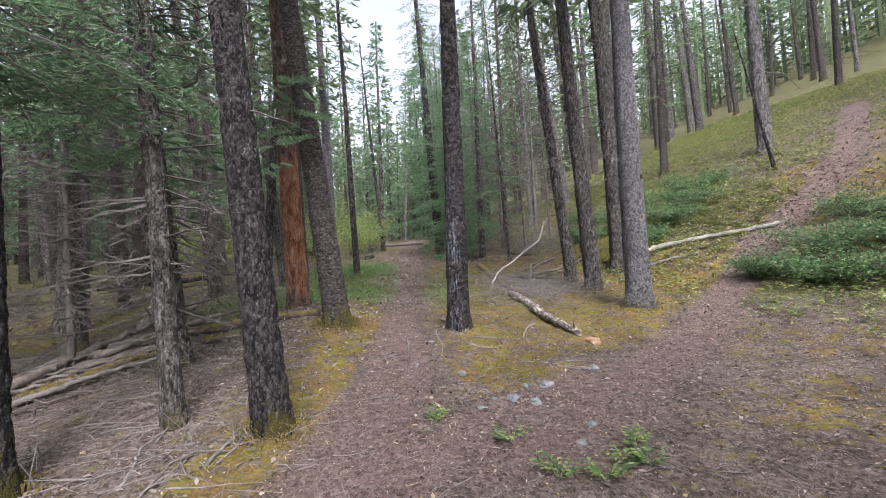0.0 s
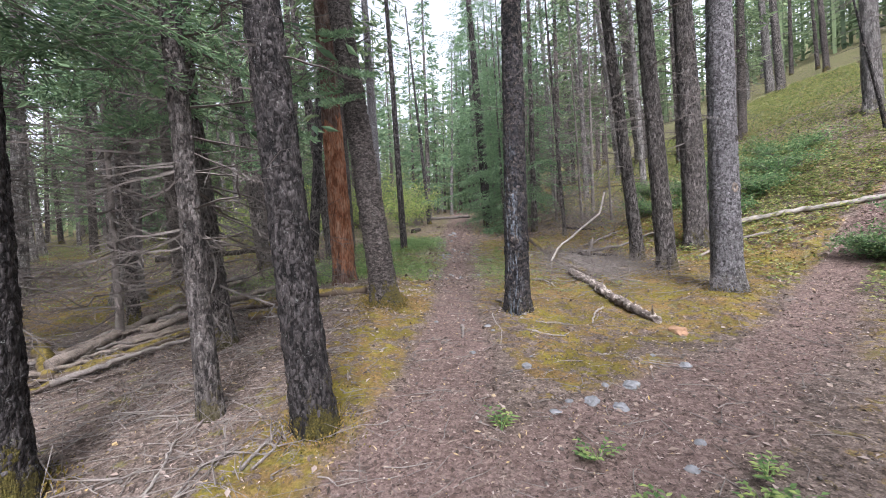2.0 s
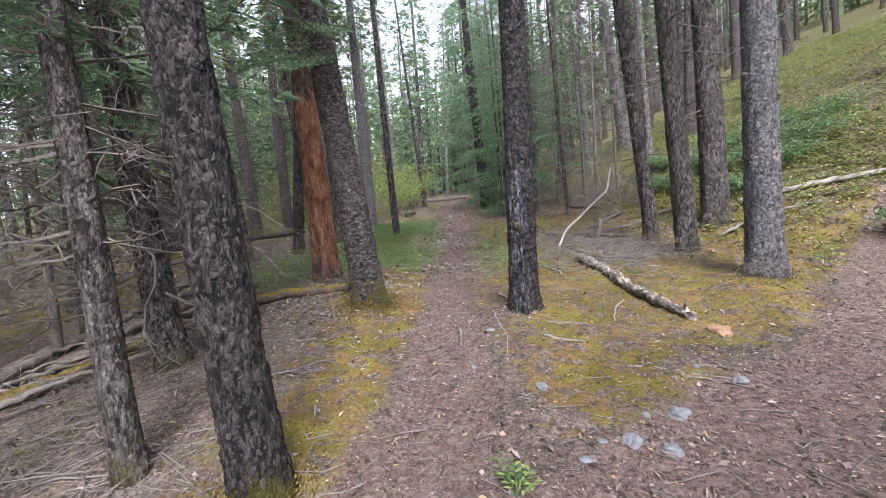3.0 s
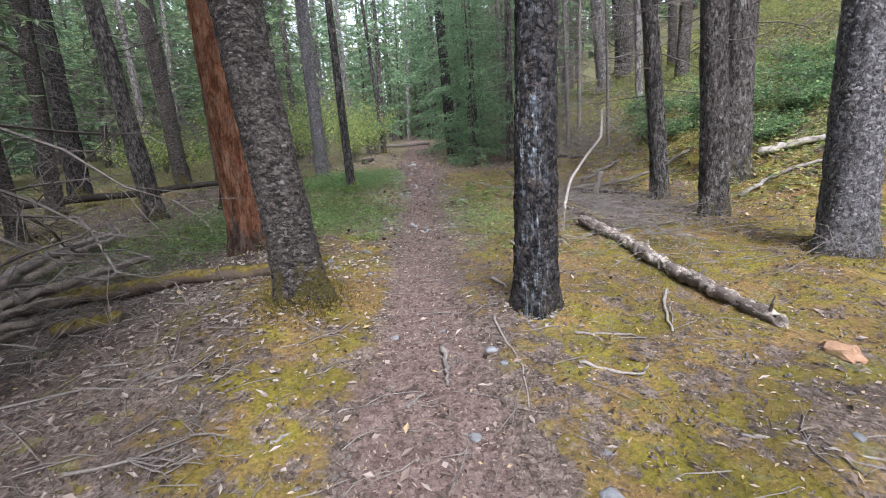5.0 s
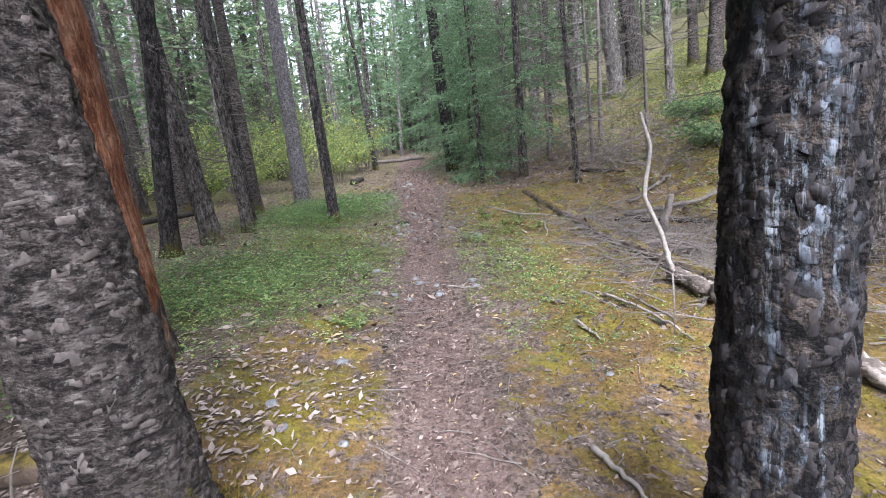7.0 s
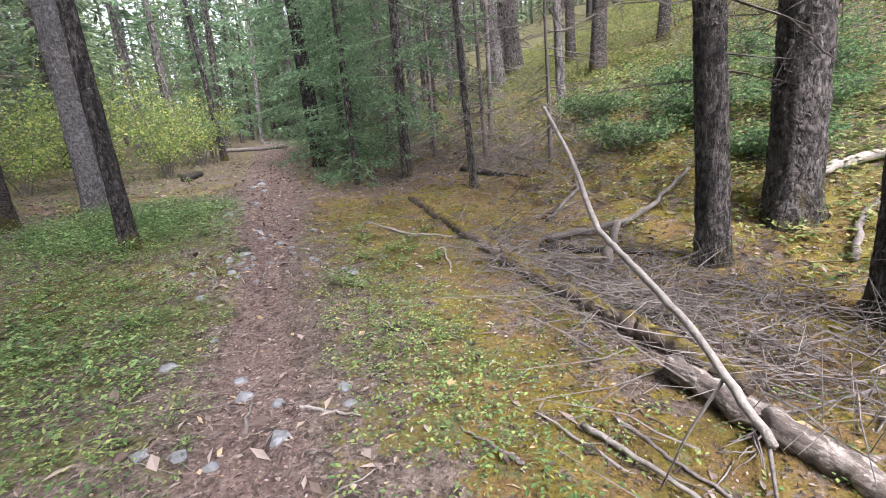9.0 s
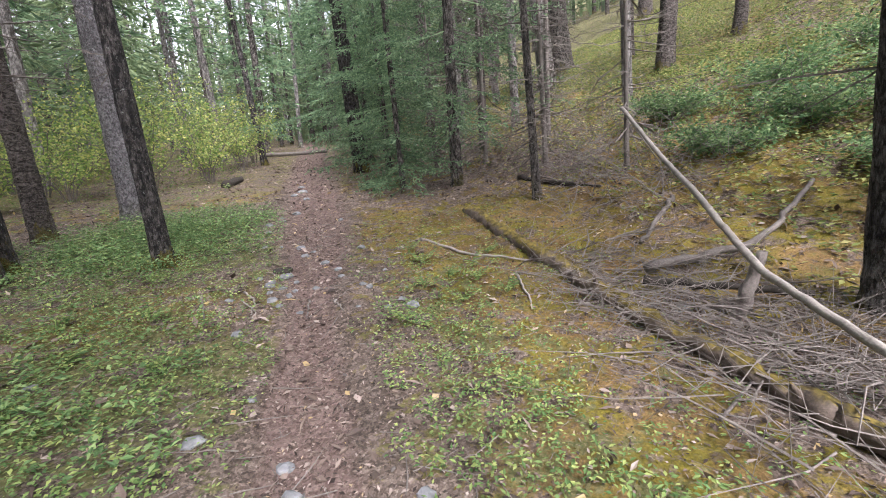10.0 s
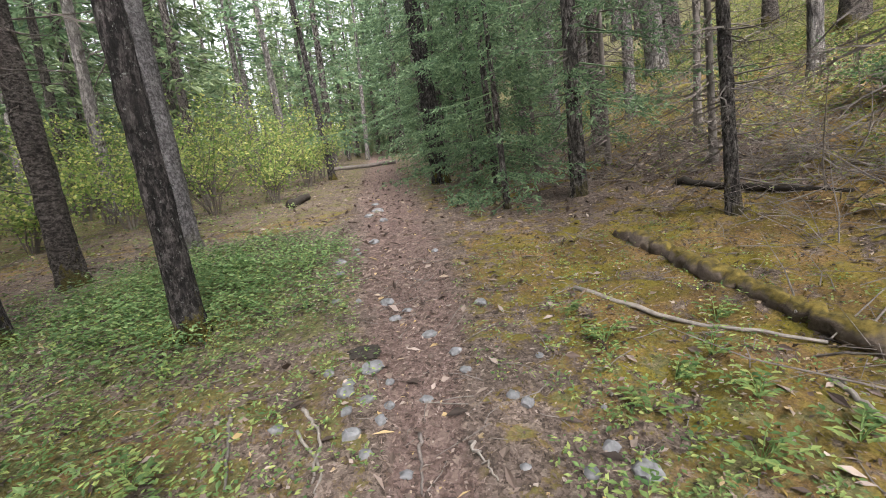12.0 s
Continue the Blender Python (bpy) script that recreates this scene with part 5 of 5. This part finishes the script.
moss_heap = Heap()
for k, box, size in ((60000, (-3, 6, 3, 9), 0.022), (50000, (-3, 6, 8, 16), 0.026)):
    x, y = scatter(k, *box, g1, lambda a, b: np.clip(masks(a, b)[1] - 0.35, 0, 0.8))
    n = len(x)
    way = np.stack([g1.normal(0, 0.7, n), g1.normal(0, 0.7, n), np.ones(n)], 1)
    moss_heap.cards(np.stack([x, y, floor_z(x, y) - 0.003], 1), way, size * g1.uniform(0.5, 1.3, n), size * 0.4, None, g1)
for cx, cy, r, n in ((-1.12, 3.62, 0.14, 900), (-2.72, 2.96, 0.18, 900), (-1.03, 6.55, 0.18, 2600), (3.82, 6.8, 0.2, 700), (-1.47, 13.65, 0.1, 500), (0.735, 6.26, 0.14, 200)):
    az, d = g1.uniform(0, 6.283, n), r * 0.9 + np.abs(g1.normal(0, 0.13, n))
    x, y = cx + d * np.cos(az), cy + d * np.sin(az)
    rise = np.maximum(0, 0.09 - 0.5 * (d - r)) * g1.uniform(0, 1, n)
    way = np.stack([np.cos(az) * 0.5 + g1.normal(0, 0.5, n), np.sin(az) * 0.5 + g1.normal(0, 0.5, n), np.ones(n)], 1)
    moss_heap.cards(np.stack([x, y, floor_z(x, y) + rise - 0.004], 1), way, 0.03 * g1.uniform(0.5, 1.3, n), 0.012, None, g1)
tagged(new("moss", moss_heap.mesh("moss", MOSSY)), "soft yellow-green and orange moss fronds", "moss", kind="stuff")


def plants(name, label, spots, leaf, height, leaves, material, gen):
    heap = Heap()
    for x, y in spots:
        if len(x) == 0:
            continue
        for _ in range(leaves):
            n = len(x)
            az = gen.uniform(0, 6.283, n)
            h = height * gen.uniform(0.25, 1.0, n)
            rad = gen.uniform(0.0, 0.06, n)
            base = np.stack([x + rad * np.cos(az), y + rad * np.sin(az), floor_z(x, y) + h], 1)
            way = np.stack([np.cos(az), np.sin(az), gen.normal(0.0, 0.3, n)], 1)
            side = np.stack([gen.normal(0, 0.25, n), gen.normal(0, 0.25, n), np.ones(n)], 1)
            heap.cards(base, way, leaf * gen.uniform(0.6, 1.3, n), leaf * 0.55 * gen.uniform(0.6, 1.2, n), side, gen)
    return tagged(new(name, heap.mesh(name, material)), label, "plants", kind="stuff")


def green_weight(a, b):
    return np.clip(masks(a, b)[2] - 0.12, 0, 1)


plants("undergrowth", "low green leafy plants beside the trail", [scatter(21000, -5.5, 3, 7.5, 18, g1, green_weight)], 0.034, 0.12, 9, PLANT_LEAF, g1)
LUSH_LEAF = leafy("lush_leaves", (0.0, (0.075, 0.135, 0.058)), (0.6, (0.15, 0.25, 0.1)), (1.0, (0.28, 0.38, 0.16)))
plants("lush_undergrowth", "dense fresh green low plants under the grey trunk", [scatter(9000, -5, 0, 12.6, 18, g1, lambda a, b: np.clip(1.25 * bell(a, b, -1.8, 14.9, 1.5, 1.6) - 0.2, 0, 1) * (masks(a, b)[0] < 0.4)), scatter(3500, -5, -0.6, 8.6, 12.6, g1, lambda a, b: 0.5 * bell(a, b, -2.4, 10.6, 1.4, 1.6))], 0.05, 0.17, 7, LUSH_LEAF, g1)
plants("bearberry", "small round-leaved green plants on the moss", [scatter(3600, 0.5, 3, 7.5, 14.5, g1, lambda a, b: np.clip(0.2 + green_weight(a, b), 0, 1) * (masks(a, b)[0] < 0.5)), scatter(2600, -2.8, 0, 8.5, 14, g1, lambda a, b: 0.4 * (masks(a, b)[0] < 0.45))], 0.027, 0.05, 9, PLANT_LEAF, g1)
SLOPE_LEAF = leafy("slope_leaves", (0.0, (0.07, 0.12, 0.04)), (0.45, (0.2, 0.25, 0.08)), (0.8, (0.33, 0.34, 0.13)), (1.0, (0.35, 0.26, 0.12)))
plants("slope_plants", "green and yellow low plants on the hillside", [scatter(26000, 4.5, 22, 4, 28, g1, lambda a, b: np.clip(0.25 + masks(a, b)[2], 0, 1) * (masks(a, b)[0] < 0.35) * (a - 4 > (8 - b) * 0.4)), scatter(7000, 3.8, 10, 9, 18, g1, lambda a, b: np.clip(0.15 + masks(a, b)[2] + 0.12 * (a - 4), 0, 0.9) * (masks(a, b)[0] < 0.35))], 0.08, 0.16, 5, SLOPE_LEAF, g1)
plants("wood_plants", "scattered low plants under the trees", [scatter(12000, -20, -1.5, 8, 34, g1, lambda a, b: 0.5 + 0 * a)], 0.06, 0.14, 4, PLANT_LEAF, g1)
for n, (x, y) in enumerate([(1.36, 2.75), (0.9, 2.7), (1.55, 2.98), (0.73, 3.26), (0.18, 3.57), (1.15, 2.6), (1.5, 2.7), (5.5, 6.1), (5.9, 6.4), (6.3, 6.0), (1.25, 12.5), (1.4, 12.1), (1.7, 12.2), (1.1, 11.9), (1.6, 11.8), (1.35, 11.55), (1.75, 11.5), (2.0, 12.5), (1.2, 12.9), (0.75, 11.4), (-1.2, 12.1), (-1.6, 11.6), (-0.9, 11.3), (-1.9, 12.2), (-0.75, 8.6), (-0.6, 8.45)]):
    g, heap = np.random.default_rng(800 + n), Heap()
    for _ in range(7):
        az, ln = g.uniform(0, 6.283), g.uniform(0.07, 0.16)
        tip = np.array([math.cos(az) * ln, math.sin(az) * ln, g.uniform(0.06, 0.14)])
        heap.add(*tube([(0, 0, -0.01), tip * (0.4, 0.4, 0.8), tip], [0.003, 0.002, 0.001], 3, cap=False))
        u = np.linspace(0.35, 1, 7)
        heap.cards(tip * u[:, None], np.stack([np.cos(az + (-1) ** np.arange(7) * 0.9), np.sin(az + (-1) ** np.arange(7) * 0.9), 0.1 + 0 * u], 1), 0.05, 0.026, np.tile([0, 0, 1.0], (7, 1)), g)
    ob = tagged(new("seedling", heap.mesh("seedling", PLANT_LEAF)), "small bright green leafy plant in the litter", "plant", "small plants by the trail")
    ob.matrix_basis = pose(x, y, float(floor_z(x, y)))

chips, g = Heap(), np.random.default_rng(99)
x, y = 0.74 + g.normal(0, 0.09, 160), 6.16 + g.normal(0, 0.06, 160)
chips.cards(np.stack([x, y, floor_z(x, y) + 0.012], 1), np.stack([g.normal(0, 1, 160), g.normal(0, 1, 160), g.normal(0.2, 0.3, 160)], 1), 0.05, 0.025, None, g)
tagged(new("bark_chips", chips.mesh("bark_chips", PALEWOOD)), "pale bark chips at the foot of the charred tree", "bark", kind="stuff")

flakes, g = Heap(), np.random.default_rng(123)
for cx, cy, sx, sy, n in ((-1.75, 7.35, 0.5, 0.45, 900), (-1.5, 6.2, 0.5, 0.6, 700), (-0.8, 7.6, 0.35, 0.4, 260)):
    x, y = cx + g.normal(0, sx, n), cy + g.normal(0, sy, n)
    flakes.cards(np.stack([x, y, floor_z(x, y) + 0.01], 1), np.stack([g.normal(0, 1, n), g.normal(0, 1, n), g.normal(0.1, 0.2, n)], 1), g.uniform(0.025, 0.07, n), g.uniform(0.012, 0.035, n), np.stack([g.normal(0, 0.3, n), g.normal(0, 0.3, n), np.ones(n)], 1), g)
FLAKE = leafy("pale_bark_flakes", (0.0, (0.12, 0.09, 0.075)), (0.5, (0.26, 0.21, 0.185)), (1.0, (0.38, 0.33, 0.3)), translucent=0.05)
tagged(new("bark_flakes", flakes.mesh("bark_flakes", FLAKE)), "pale shed bark flakes below the stripped pine", "bark", kind="stuff")

cones, g = Heap(), np.random.default_rng(140)
for cx, cy, sx, sy, n in ((1.3, 5.9, 0.7, 0.9, 70), (0.0, 4.6, 0.8, 1.0, 60), (2.2, 5.0, 0.8, 0.8, 50), (-2.0, 4.0, 0.8, 0.8, 50), (0.6, 9.6, 0.6, 1.0, 40)):
    for _ in range(n):
        x, y, az, ln = g.normal(cx, sx), g.normal(cy, sy), g.uniform(0, 6.283), g.uniform(0.025, 0.045)
        z = float(floor_z(x, y)) + 0.009
        u = np.linspace(-0.5, 0.5, 5)
        cones.add(*tube(np.stack([x + u * ln * math.cos(az), y + u * ln * math.sin(az), z + 0 * u], 1), [0.003, 0.009, 0.011, 0.008, 0.002], 6, 0.12, 3))
tagged(new("fallen_cones", cones.mesh("fallen_cones", DEADTWIG)), "small dark fallen conifer cones on the moss", "cones", kind="stuff")
